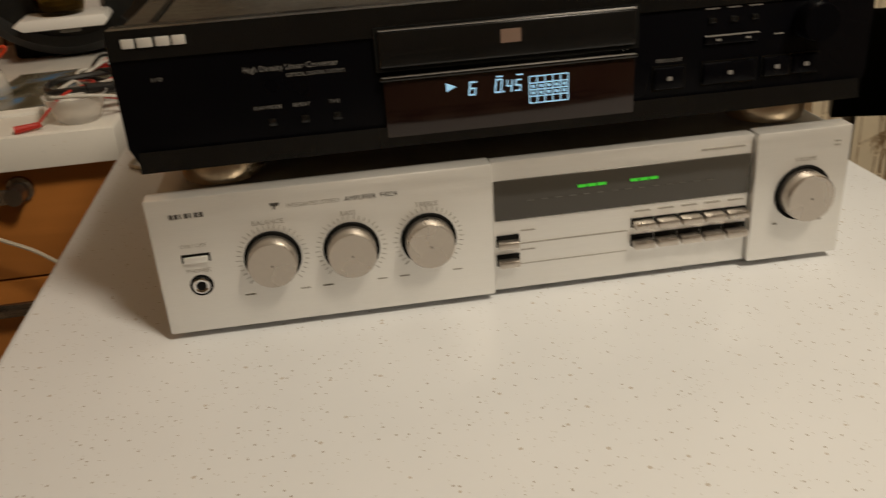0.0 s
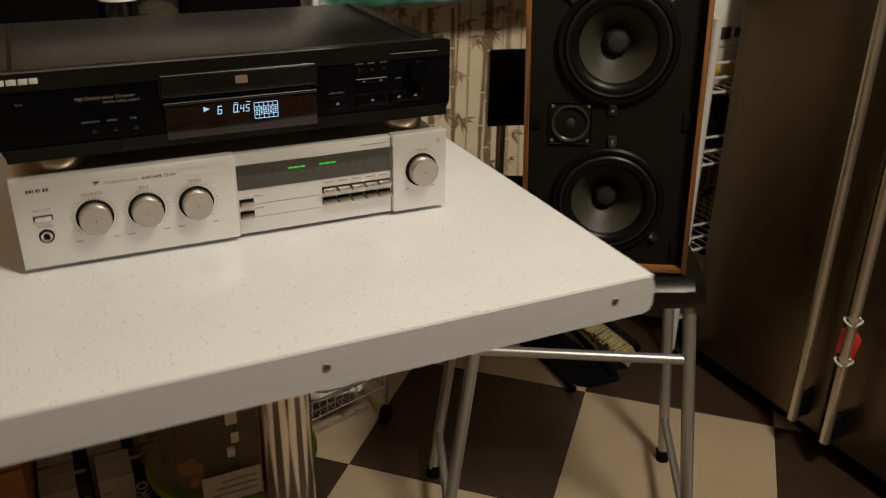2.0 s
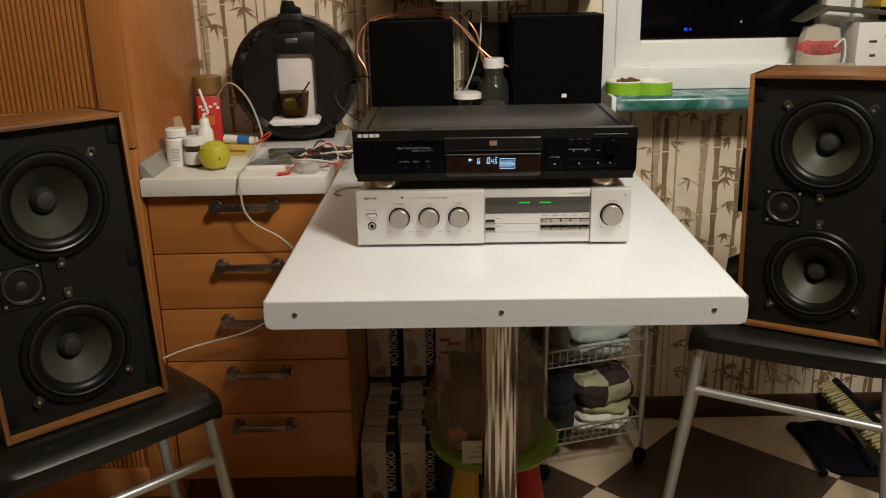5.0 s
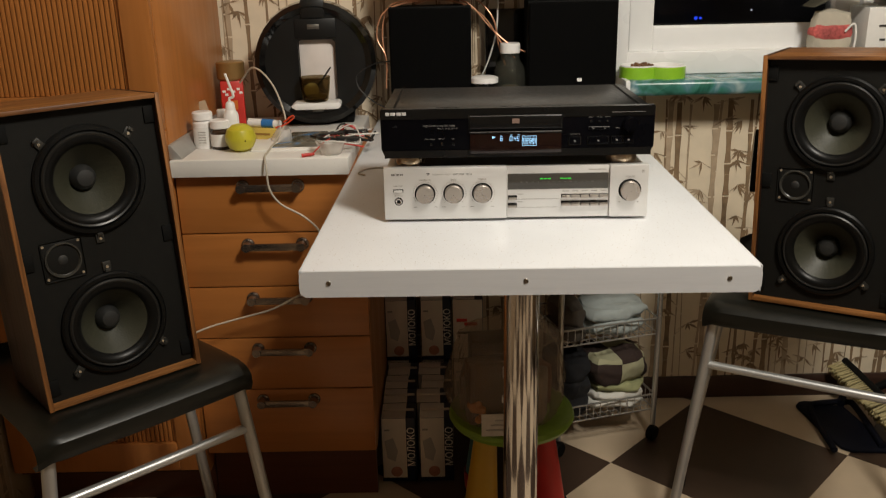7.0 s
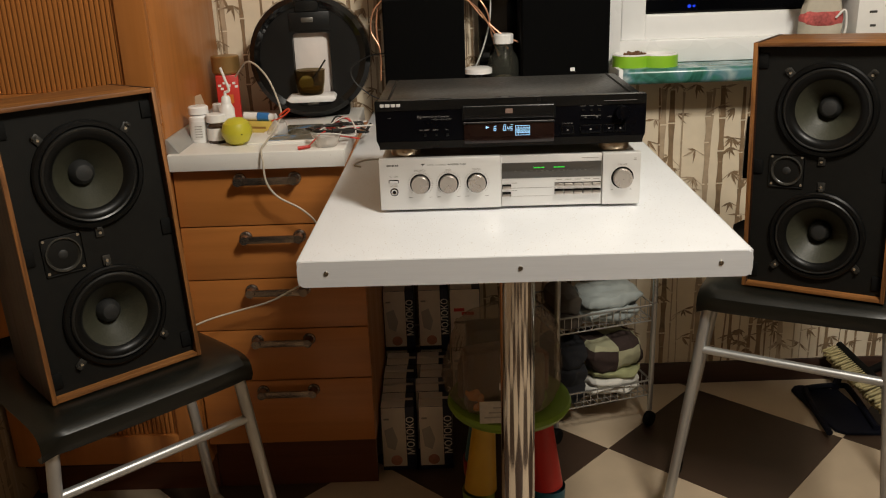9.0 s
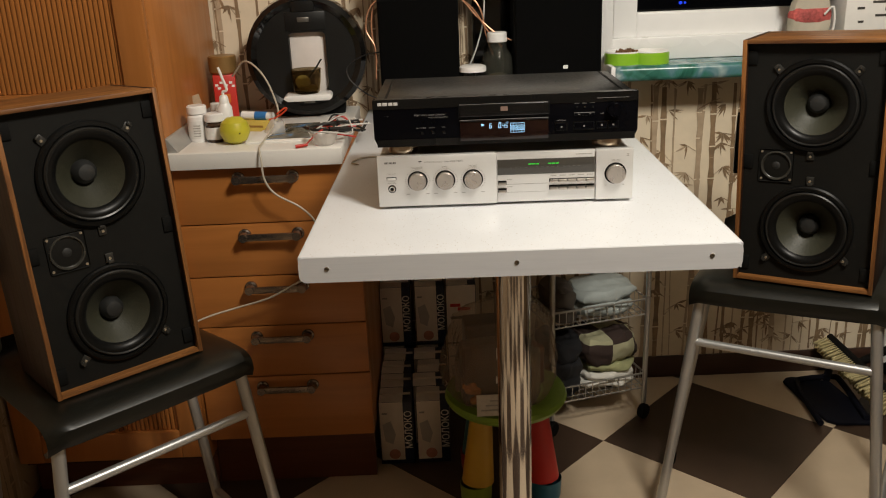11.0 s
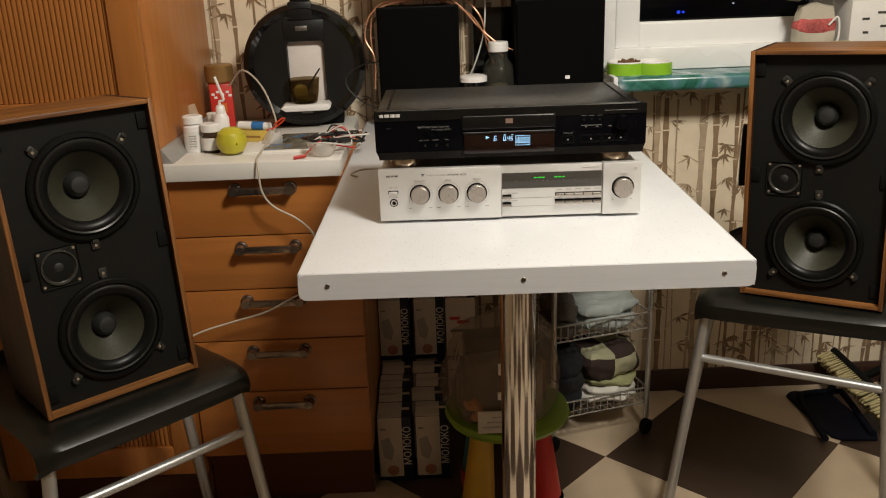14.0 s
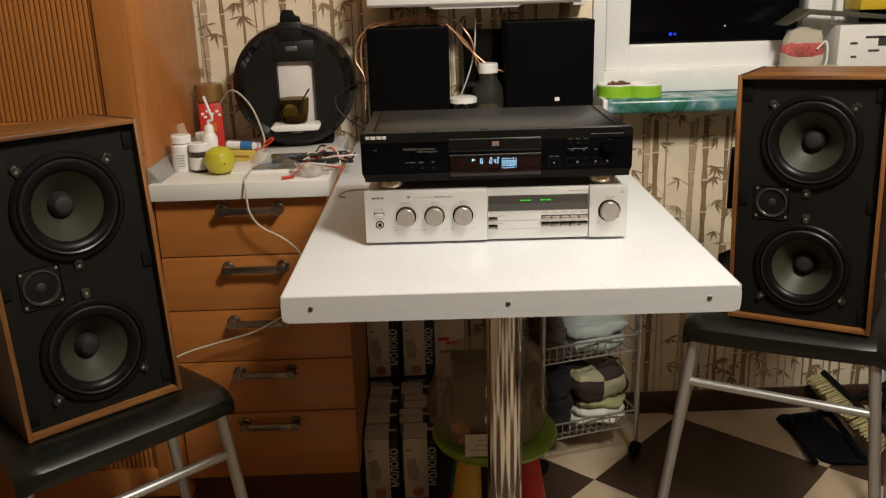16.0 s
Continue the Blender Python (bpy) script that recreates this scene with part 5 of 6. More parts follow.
for i in range(60):
    a, q = rng.random() * 6.283, rng.random() ** 0.5 * 0.030
    lathe([(0, 0.004), (0.004, 0.002), (0.004, -0.001), (0, -0.003)], 6, bm, Matrix.Translation((-0.030 + q * math.cos(a), q * math.sin(a), 0.027 + rng.random() * 0.008)) @ pose(0, 0, 0, rng.random() * 90, rng.random() * 90))
tagged(part("pet_food", bm, mat("brown_kibble", (0.16, 0.075, 0.03), 0.8, var=0.3), bowl), kind="stuff")
LINEN = mat("beige_cloth", (0.50, 0.45, 0.36), 0.85, var=0.1, scale=60, bump=0.3, bscale=600)
bag = thing("cloth_bag", "beige cloth bag with a red patterned band", "bag", pose(1.125, 0.985, 0.985, 0, 0, -8))
def soft_box(x0, x1, y0, y1, z0, z1, seed, amount, cuts=9):
    """A box with a dense skin, dented and creased like stuffed cloth."""
    bm = bmesh.new()
    bmesh.ops.create_cube(bm, size=1)
    bmesh.ops.subdivide_edges(bm, edges=bm.edges[:], cuts=cuts, use_grid_fill=True)
    for v in bm.verts:
        c = v.co * 2
        q = Vector((c.x * (1 - 0.12 * c.y * c.y - 0.10 * c.z * c.z), c.y * (1 - 0.25 * c.x * c.x - 0.10 * c.z * c.z), c.z * (1 - 0.06 * c.x * c.x - 0.06 * c.y * c.y)))
        p = Vector(((x0 + x1) / 2 + q.x * (x1 - x0) / 2, (y0 + y1) / 2 + q.y * (y1 - y0) / 2, (z0 + z1) / 2 + q.z * (z1 - z0) / 2))
        o = Vector((seed, seed * 0.7, 0))
        p += amount * (noise.noise_vector(p * 16 + o) + 0.5 * noise.noise_vector(p * 45 + o))
        p.z = max(p.z, z0)
        v.co = p
    return bm


def taper(bm):
    for v in bm.verts:
        v.co.x *= 1 - v.co.z * 0.9
        v.co.y *= 1 - v.co.z * 1.6
    return bm


part("body", taper(soft_box(-0.057, 0.060, -0.03, 0.03, 0, 0.165, 2, 0.007, 14)), LINEN, bag)
part("band", taper(soft_box(-0.058, 0.061, -0.034, 0.034, 0.090, 0.128, 2, 0.006, 10)), mat("red_pattern", (0.50, 0.10, 0.09), 0.8, var=0.6, scale=120), bag, "red patterned ribbon")
part("cord", sweep([(0.03, -0.03, 0.11), (0.05, -0.034, 0.13), (0.056, -0.036, 0.09), (0.05, -0.036, 0.05)], 0.003), PAPER, bag)
part("paper_tag", box(0.035, 0.085, -0.040, -0.037, 0.03, 0.07, 0.001), mat("kraft_paper", (0.42, 0.38, 0.24), 0.8), bag)
bm = prism([(1.06, 1.158), (1.12, 1.185), (1.20, 1.178), (1.42, 1.160), (1.42, 1.170), (1.20, 1.192), (1.12, 1.199)], 0.09, 0.001, m=Matrix.Translation((0, 0.94, 0)))
wb = thing("storage_box", "white cardboard box with dark print", "box")
part("body", box(1.205, 1.50, 0.945, 1.06, 0.985, 1.155, 0.002), PAPER, wb)
for bx, bz, bw in ((1.235, 1.105, 0.02), (1.285, 1.085, 0.03), (1.275, 1.12, 0.05), (1.24, 1.07, 0.015)):
    part("print_bar", box(bx, bx + bw, 0.9442, 0.946, bz, bz + 0.006), INK, wb)
part("print_patch", box(1.31, 1.35, 0.9442, 0.946, 1.10, 1.125), INK, wb)
tagged(part("dark_folder", bm, mat("dark_olive_card", (0.07, 0.065, 0.045), 0.6)), "dark folder lying across the bag and box", "folder")
tagged(part("yellow_pack", box(1.26, 1.42, 0.96, 1.05, 1.192, 1.25, 0.003), mat("yellow_pack", (0.60, 0.42, 0.02), 0.5)), "yellow packet on the pile by the window", "packet")


# ---- under the table: milk cartons ----
NAVY = mat("navy_print", (0.010, 0.016, 0.045), 0.4, var=0.1)
CARTON = mat("carton_white", (0.74, 0.67, 0.60), 0.45, var=0.08, scale=30)
PINK = mat("pink_print", (0.50, 0.22, 0.17), 0.5, var=0.3, scale=60)
CW0, CD0, CH0 = 0.088, 0.078, 0.186
carton = thing("milk_carton", "white and navy milk carton stacked under the table", "milk carton", pose(-0.080, 0.590, 0), "milk cartons")
part("body", box(0, CW0, 0, CD0, 0, CH0, 0.0015), NAVY, carton)
part("front_panel", box(0.002, 0.064, -0.0006, 0.001, 0.012, CH0 - 0.001, 0.0004), CARTON, carton)
part("top_panel", box(0.002, 0.064, 0.001, CD0 - 0.002, CH0 - 0.001, CH0 + 0.0006), CARTON, carton)
part("picture", lathe([(0, 0), (0.015, 0), (0.015, 0.0008), (0, 0.0008)], 20, m=Matrix.Translation((0.037, -0.0004, 0.030)) @ pose(0, 0, 0, 90)), PINK, carton)
part("picture", prism([(0.008, 0.12), (0.014, 0.07), (0.034, 0.06), (0.042, 0.09), (0.030, 0.13)], 0.0005, m=Matrix.Translation((0, -0.0009, 0))), mat("grey_picture", (0.45, 0.42, 0.40), 0.6), carton)
part("print_bar", box(0.008, 0.022, -0.0011, 0.0, 0.150, 0.155), INK_PALE, carton)
part("rim_seam", box(0.004, CW0 - 0.004, CD0 / 2 - 0.001, CD0 / 2 + 0.001, CH0, CH0 + 0.006), CARTON, carton)
lettering("МОЛОКО", 0.0270, 0, 0, 0, PAPER, carton, m=Matrix.Translation((0.0855, -0.0008, 0.045)) @ pose(0, 0, 0, 0, -90, 0), squeeze=0.92, bold=0.0004)
for col in range(2):
    for row in range(5):
        for lay in range(2 if row > 3 else 1):
            if col == row == lay == 0:
                continue
            copy_thing(carton, pose(-0.080 + col * 0.0935 + 0.005 * math.sin(row * 3 + col * 2), 0.590 + row * 0.0815, lay * 0.193, 0, 0, 1.2 * math.sin(row * 2 + lay)))
for lay in range(2):
    c = copy_thing(carton, pose(0.110, 0.590 + 4 * 0.0815, lay * 0.193))
    if lay:
        part("front_panel", box(0.001, 0.086, -0.0022, -0.0012, 0.004, CH0 - 0.001, 0.0004), CARTON, c)
        for bx, bw, bz, bh in ((0.012, 0.030, 0.118, 0.010), (0.034, 0.036, 0.106, 0.010)):
            part("print_bar", box(bx, bx + bw, -0.0027, -0.0021, bz, bz + bh, 0.0002), RED, c)
        for bx, bw, bz, bh in ((0.014, 0.056, 0.080, 0.008), (0.044, 0.026, 0.058, 0.009)):
            part("print_bar", box(bx, bx + bw, -0.0027, -0.0021, bz, bz + bh, 0.0002), INK, c)

# ---- children's stool with a plastic bag ----
kid = thing("childrens_stool", "children's plastic stool, green seat and coloured legs", "stool", pose(0.243, 0.445, 0, 0, 0, 0))
GREEN_P = mat("green_plastic", (0.20, 0.33, 0.03), 0.4)
part("seat", lathe([(0, 0.262), (0.12, 0.262), (0.140, 0.268), (0.147, 0.280), (0.143, 0.290), (0.125, 0.293), (0, 0.286)], 48), GREEN_P, kid)
for lx, ly, c0, c1 in ((-0.075, -0.055, (0.58, 0.34, 0.02), (0.24, 0.33, 0.03)), (0.085, -0.050, (0.52, 0.02, 0.015), (0.02, 0.13, 0.20)), (-0.07, 0.075, (0.02, 0.13, 0.17), (0.45, 0.02, 0.015)), (0.08, 0.075, (0.20, 0.33, 0.03), (0.58, 0.34, 0.02))):
    a, b = Vector((lx * 0.82, ly * 0.82, 0.265)), Vector((lx * 1.06, ly * 1.06, 0.0))
    m1, m2 = a.lerp(b, 0.72), a.lerp(b, 0.72)
    lg = part("leg", rod(m1, a, 0.039, 0.025, 24), mat("leg_colour", c0, 0.4), kid)
    part("leg_tip", lathe([(0, 0), (0.020, 0), (0.031, 0.008), (0.037, 0.03), (0.039, (b - m1).length)], 24, m=Matrix.Translation(b)), mat("tip_colour", c1, 0.4), lg)
FILM = clear("thin_bag_film", (0.92, 0.88, 0.82), 0.12, 1.4, 0.76, (0.5, 0.42, 0.34))
pb = thing("plastic_bag", "clear plastic bag of packed groceries on the children's stool", "plastic bag", pose(0.232, 0.45, 0.29))
PROF = [(0, 0.0), (0.10, 0.0), (0.128, 0.012), (0.138, 0.04), (0.140, 0.07), (0.136, 0.10), (0.130, 0.13), (0.124, 0.155), (0.114, 0.18), (0.095, 0.20), (0.07, 0.215), (0.035, 0.232), (0, 0.235)]
fine = []
for (ra, ha), (rb, hb) in zip(PROF, PROF[1:]):
    fine += [(ra + (rb - ra) * k / 3, ha + (hb - ha) * k / 3) for k in range(3)]
bm = lathe(fine + PROF[-1:], 110)
for v in bm.verts:
    q = v.co * 13
    ridge = 1 - abs(noise.noise(Vector((q.x * 2.2, q.y * 2.2, q.z * 0.9)))) * 2.4
    ridge += 0.5 * (1 - abs(noise.noise(v.co * 55 + Vector((3, 1, 0)))) * 2.4)
    k = 1 + 0.10 * noise.noise(v.co * 11) + 0.055 * (ridge - 0.8) * min(1, v.co.z * 30)
    v.co.x, v.co.y = v.co.x * k, v.co.y * k
    v.co.z += 0.02 * noise.noise(v.co * 14) * min(1, v.co.z * 8)
part("film", bm, FILM, pb)
part("label", box(-0.065, 0.03, -0.146, -0.143, 0.008, 0.062, 0.001), mat("bag_label", (0.55, 0.50, 0.44), 0.6, var=0.15, scale=90), pb)
for i in range(3):
    part("print_bar", box(-0.055 + 0.01 * i, 0.02, -0.1472, -0.1458, 0.022 + i * 0.012, 0.025 + i * 0.012), INK_PALE, pb)
for px, pz, pw in ((-0.018, 0.145, 0.018), (-0.012, 0.11, 0.012), (-0.02, 0.085, 0.012)):
    part("paper_scrap", box(px, px + pw, -0.137, -0.135, pz, pz + pw * 1.5), PAPER, pb)
bm = bmesh.new()
for i in range(26):
    lathe([(0, 0.009), (0.008, 0.005), (0.009, -0.003), (0, -0.009)], 7, bm, Matrix.Translation((-0.088 + rng.random() * 0.03, -0.10 + rng.random() * 0.03, 0.018 + rng.random() * 0.045)) @ pose(0, 0, 0, rng.random() * 90, rng.random() * 90))
tagged(part("snacks", bm, mat("orange_snack", (0.50, 0.20, 0.04), 0.7, var=0.3), pb), kind="stuff")
for px, py, pz, w, d, h, turn, col in ((-0.045, -0.055, 0.002, 0.10, 0.05, 0.15, 12, (0.10, 0.065, 0.04)), (0.05, -0.05, 0.002, 0.07, 0.06, 0.12, -20, (0.20, 0.16, 0.12)), (-0.02, 0.03, 0.002, 0.13, 0.07, 0.17, 5, (0.05, 0.035, 0.025)), (0.07, 0.03, 0.002, 0.05, 0.07, 0.10, 30, (0.16, 0.07, 0.035)), (-0.085, 0.02, 0.002, 0.04, 0.08, 0.09, -8, (0.12, 0.09, 0.06))):
    bm = box(-w / 2, w / 2, -d / 2, d / 2, 0, h, 0.006, 3)
    bm.transform(Matrix.Translation((px, py, pz)) @ pose(0, 0, 0, 0, 0, turn))
    part("pack", bm, mat("packed_goods", col, 0.45, var=0.5, scale=22), pb)

# ---- wire trolley with towels ----
cart = thing("wire_trolley", "steel wire trolley on castors with folded towels", "trolley", pose(0.665, 0.775, 0, 0, 0, 16))
CWX, CDY = 0.285, 0.20
for px in (0, -CWX):
    for py in (0, CDY):
        p = part("post", rod((px, py, 0.05), (px, py, 0.62), 0.0075), WIRE_STEEL, cart)
        part("castor", lathe([(0, -0.010), (0.019, -0.010), (0.0215, -0.006), (0.0215, 0.006), (0.019, 0.010), (0, 0.010)], 24, m=Matrix.Translation((px, py, 0.0216)) @ pose(0, 0, 0, 90, 0, 30)), BLACK_MATT, p)


def basket(z0, h):
    b = part("basket", sweep([(-CWX, 0, z0 + h), (0, 0, z0 + h)], 0.0028, 6, smooth=1), WIRE_STEEL, cart)
    for a, c in (((-CWX, 0), (-CWX, CDY)), ((0, 0), (0, CDY)), ((-CWX, CDY), (0, CDY))):
        part("wire", rod((*a, z0 + h), (*c, z0 + h), 0.0028, seg=6), WIRE_STEEL, b)
    for a, c in (((-CWX, 0), (0, 0)), ((-CWX, 0), (-CWX, CDY)), ((0, 0), (0, CDY)), ((-CWX, CDY), (0, CDY))):
        part("wire", rod((*a, z0), (*c, z0), 0.0022, seg=6), WIRE_STEEL, b)
    for i in range(1, 14):
        x = -CWX + CWX * i / 14
        part("wire", sweep([(x, 0, z0 + h), (x, 0, z0), (x, CDY, z0), (x, CDY, z0 + h)], 0.0014, 5, smooth=1), WIRE_STEEL, b)
    for i in range(1, 8):
        y = CDY * i / 8
        part("wire", sweep([(-CWX, y, z0 + h), (-CWX, y, z0), (0, y, z0), (0, y, z0 + h)], 0.0014, 5, smooth=1), WIRE_STEEL, b)


basket(0.098, 0.045)
basket(0.325, 0.045)
basket(0.52, 0.045)


def folded(w, d, h, layers, seed):
    """A folded cloth: a few soft layers with a rounded front fold."""
    bm = bmesh.new()
    for k in range(layers):
        z0, z1 = h * k / layers, h * (k + 1) / layers
        joined(bm, soft_box(-w / 2, w / 2, 0, d, z0, z1 + 0.002, seed + k * 3, 0.011, 13))
    return bm


def checked(name, a, b, c, size):
    m = mat(name, a, 0.9, bump=0.3, bscale=600)
    n, l = m.node_tree.nodes, m.node_tree.links
    co = [x for x in n if x.type == "TEX_COORD"][0]
    ch = n.new("ShaderNodeTexChecker")
    ch.inputs["Scale"].default_value = size
    ch.inputs["Color1"].default_value, ch.inputs["Color2"].default_value = (*b, 1), (*c, 1)
    mp = n.new("ShaderNodeMapping")
    mp.inputs["Location"].default_value = (0.013, 0.007, 0.009)
    l.new(co.outputs["Object"], mp.inputs[0])
    l.new(mp.outputs[0], ch.inputs["Vector"])
    l.new(ch.outputs[0], n["Principled BSDF"].inputs["Base Color"])
    return m


TOWEL = checked("checked_towel", (0.3, 0.3, 0.2), (0.035, 0.020, 0.016), (0.36, 0.35, 0.22), 13)
WHITE_TOWEL = mat("white_towel", (0.66, 0.64, 0.58), 0.9, var=0.08, scale=40, bump=0.4, bscale=500)
BLUE_TOWEL = mat("pale_blue_towel", (0.36, 0.40, 0.39), 0.9, var=0.1, scale=40, bump=0.4, bscale=500)
DARK_CLOTH = mat("black_cloth_pile", (0.010, 0.010, 0.012), 0.9)
GREEN_TOWEL = mat("sage_towel", (0.33, 0.34, 0.17), 0.9, var=0.25, scale=30, bump=0.4, bscale=500)
base = cart.matrix_basis


def cloth(label, bm, material, x, y, z, turn):
    tagged(part("towel", bm, material), label, "towel", "towels on the trolley").matrix_basis = base @ pose(x, y, z, 0, 0, turn)


cloth("white folded towel in the lower basket", folded(0.165, 0.16, 0.055, 2, 1), WHITE_TOWEL, -0.088, 0.006, 0.1015, 3)
cloth("sage and white folded towel in the lower basket", folded(0.155, 0.15, 0.022, 1, 4), GREEN_TOWEL, -0.088, 0.006, 0.157, -3)
cloth("brown and cream checked towel, folded", folded(0.170, 0.165, 0.085, 1, 7), TOWEL, -0.09, 0.002, 0.180, 4)
cloth("black folded cloth in the lower basket", folded(0.10, 0.16, 0.16, 3, 12), DARK_CLOTH, -0.226, 0.012, 0.1015, 0)
cloth("pale blue folded towel in the middle basket", folded(0.18, 0.15, 0.075, 2, 16), BLUE_TOWEL, -0.10, 0.012, 0.3285, 2)
cloth("brown-grey folded cloth in the middle basket", folded(0.08, 0.15, 0.08, 2, 21), mat("brown_grey_cloth", (0.10, 0.085, 0.07), 0.9), -0.235, 0.012, 0.3285, -3)
cloth("dark red folded cloth in the top basket", folded(0.22, 0.15, 0.06, 3, 25), mat("dark_red_cloth", (0.16, 0.04, 0.025), 0.9), -0.14, 0.012, 0.5235, 0)

# ---- dustpan, brush, rack in the corner ----
NAVY_P = mat("navy_plastic", (0.003, 0.0035, 0.008), 0.65, spec=0.15)
pan = thing("dustpan", "navy plastic dustpan lying on the floor", "dustpan", pose(1.20, 0.80, 0, 0, 0, 0))
SCOOP = [(-0.066, -0.128), (-0.050, -0.146), (-0.030, -0.152), (0.070, -0.112), (0.095, 0.10), (0.080, 0.135), (-0.012, 0.128), (-0.036, 0.108), (-0.052, 0.02)]
part("scoop", prism(SCOOP, 0.010, 0.003, m=Matrix.Translation((0, 0, 0.001)) @ pose(0, 0, 0, 90) @ Matrix.Translation((0, 0, -0.010))), NAVY_P, pan)
part("rim", sweep([(x, y, 0.018) for x, y in SCOOP[3:] + SCOOP[:1]], 0.009), NAVY_P, pan)
part("handle", rod((0.06, 0.125, 0.018), (0.10, 0.185, 0.03), 0.012, 0.010), NAVY_P, pan)
br = thing("hand_brush", "floor brush with cream bristles, black wooden back", "brush", pose(1.275, 0.815, 0.02))
p0, p1 = Vector((-0.008, 0.185, 0.070)), Vector((0.036, -0.122, 0.030))
ax = (p1 - p0).normalized()
up = Vector((0.75, 0.25, 0.6))
up = (up - ax * up.dot(ax)).normalized()
side = ax.cross(up)
frame_m = Matrix((ax, side, up)).transposed().to_4x4()
frame_m.translation = p0
L = (p1 - p0).length
bm = box(0, L, -0.024, 0.024, 0.03, 0.05, 0.006)
bm.transform(frame_m)
part("back", bm, BLACK_MATT, br)
BRISTLE = mat("cream_bristle", (0.40, 0.34, 0.17), 0.75, var=0.3, scale=90)
bm = bmesh.new()
for i in range(34):
    for k in range(6):
        a = Vector((L * (i + 0.5) / 34, -0.020 + 0.008 * k, 0.031))
        b = a + Vector((rng.uniform(-0.005, 0.005), (k - 2.5) * 0.005 + rng.uniform(-0.004, 0.004), -0.040 + rng.uniform(-0.005, 0.005)))
        rod(frame_m @ a, frame_m @ b, 0.0020, 0.0046, 6, bm)
        rod(frame_m @ b, frame_m @ (b + (b - a) * 0.10), 0.0046, 0.002, 6, bm)
tagged(part("bristles", bm, BRISTLE, br), kind="stuff")
hb = rod(frame_m @ Vector((L * 0.45, 0, 0.05)), frame_m @ Vector((L * 0.7, 0.02, 0.30)), 0.012)
part("handle", hb, BLACK_MATT, br)

rack = thing("wire_rack", "white coated wire rack in the corner, loaded with household things", "rack", pose(1.462, 0.70, 0))
RW, RD = 0.42, 0.28
for px in (0, RW):
    for py in (0, RD):
        part("post", rod((px, py, 0.03), (px, py, 0.90), 0.010), WIRE, rack)
        part("castor", lathe([(0, -0.012), (0.02, -0.012), (0.02, 0.012), (0, 0.012)], 16, m=Matrix.Translation((px, py, 0.0205)) @ pose(0, 0, 0, 90)), BLACK_MATT, rack)
part("top_bar", sweep([(RW, 0, 0.88), (RW, 0.02, 0.91), (RW, RD - 0.02, 0.91), (RW, RD, 0.88)], 0.009, smooth=3), WIRE, rack)
part("top_bar", sweep([(0, 0, 0.88), (0, 0.02, 0.91), (0, RD - 0.02, 0.91), (0, RD, 0.88)], 0.009, smooth=3), WIRE, rack)
for z0 in (0.13, 0.325, 0.555, 0.735):
    sh = part("shelf", rod((0, 0, z0), (RW, 0, z0), 0.003, seg=6), WIRE, rack)
    for a, c in (((0, 0), (RW, 0)), ((0, 0), (0, RD)), ((RW, 0), (RW, RD)), ((0, RD), (RW, RD))):
        part("wire", rod((*a, z0 + 0.035), (*c, z0 + 0.035), 0.0028, seg=6), WIRE, sh)
        part("wire", rod((*a, z0 + 0.07), (*c, z0 + 0.07), 0.0028, seg=6), WIRE, sh)
    for i in range(1, 14):
        part("wire", rod((RW * i / 14, 0, z0), (RW * i / 14, RD, z0), 0.0017, seg=5), WIRE, sh)
    for i in range(1, 7):
        part("wire", rod((0, RD * i / 7, z0), (0, RD * i / 7, z0 + 0.07), 0.0017, seg=5), WIRE, sh)


def lump(sx, sy, sz, seed, rough=0.25):
    bm = bmesh.new()
    bmesh.ops.create_icosphere(bm, subdivisions=4, radius=1)
    for v in bm.verts:
        k = 1 + rough * noise.noise(v.co * 2.3 + Vector((seed, 0, 0))) + rough * 0.4 * noise.noise(v.co * 7 + Vector((0, seed, 0)))
        v.co = Vector((v.co.x * sx * k, v.co.y * sy * k, max(v.co.z * k, -0.92) * sz))
    return bm


def on_rack(name, label, category, bm, material, x, y, z):
    ob = tagged(part(name, bm, material), label, category)
    ob.matrix_basis = pose(x, y, z)
    return ob


TEAL = mat("teal_plastic", (0.10, 0.32, 0.26), 0.4)
cupm = thing("plastic_jug", "teal plastic jug on the wire rack", "jug", pose(1.53, 0.855, 0.3275))
part("body", lathe([(0, 0), (0.045, 0), (0.050, 0.01), (0.060, 0.13), (0.057, 0.13), (0.047, 0.012), (0, 0.006)], 32), TEAL, cupm)
part("handle", sweep([(0.0, -0.053, 0.03), (0.0, -0.085, 0.045), (0.0, -0.085, 0.09), (0.0, -0.058, 0.11)], 0.007), TEAL, cupm)
on_rack("plastic_bag", "crumpled white plastic bag on the rack", "plastic bag", lump(0.10, 0.09, 0.07, 3, 0.5), mat("white_bag_film", (0.55, 0.53, 0.50), 0.3, var=0.2), 1.565, 0.83, 0.195)
on_rack("sponge_bag", "yellow packet on the lower rack shelf", "packet", lump(0.05, 0.045, 0.04, 8, 0.4), mat("pale_yellow_film", (0.58, 0.50, 0.14), 0.35), 1.53, 0.755, 0.172)
on_rack("cloth_bag", "dark cloth bag on the rack's middle shelf", "bag", lump(0.12, 0.10, 0.06, 14, 0.4), DARK_CLOTH, 1.60, 0.84, 0.612)
tub = on_rack("storage_tub", "clear tub of white packages on the rack", "tub", box(-0.12, 0.12, -0.10, 0.10, 0, 0.09, 0.01), mat("cream_tub", (0.50, 0.47, 0.38), 0.35, var=0.15), 1.60, 0.84, 0.7375)
pack = on_rack("paper_pack", "white paper pack on top of the rack's tub", "packet", box(-0.11, 0.11, -0.09, 0.09, 0, 0.13, 0.006), PAPER, 1.60, 0.84, 0.828)
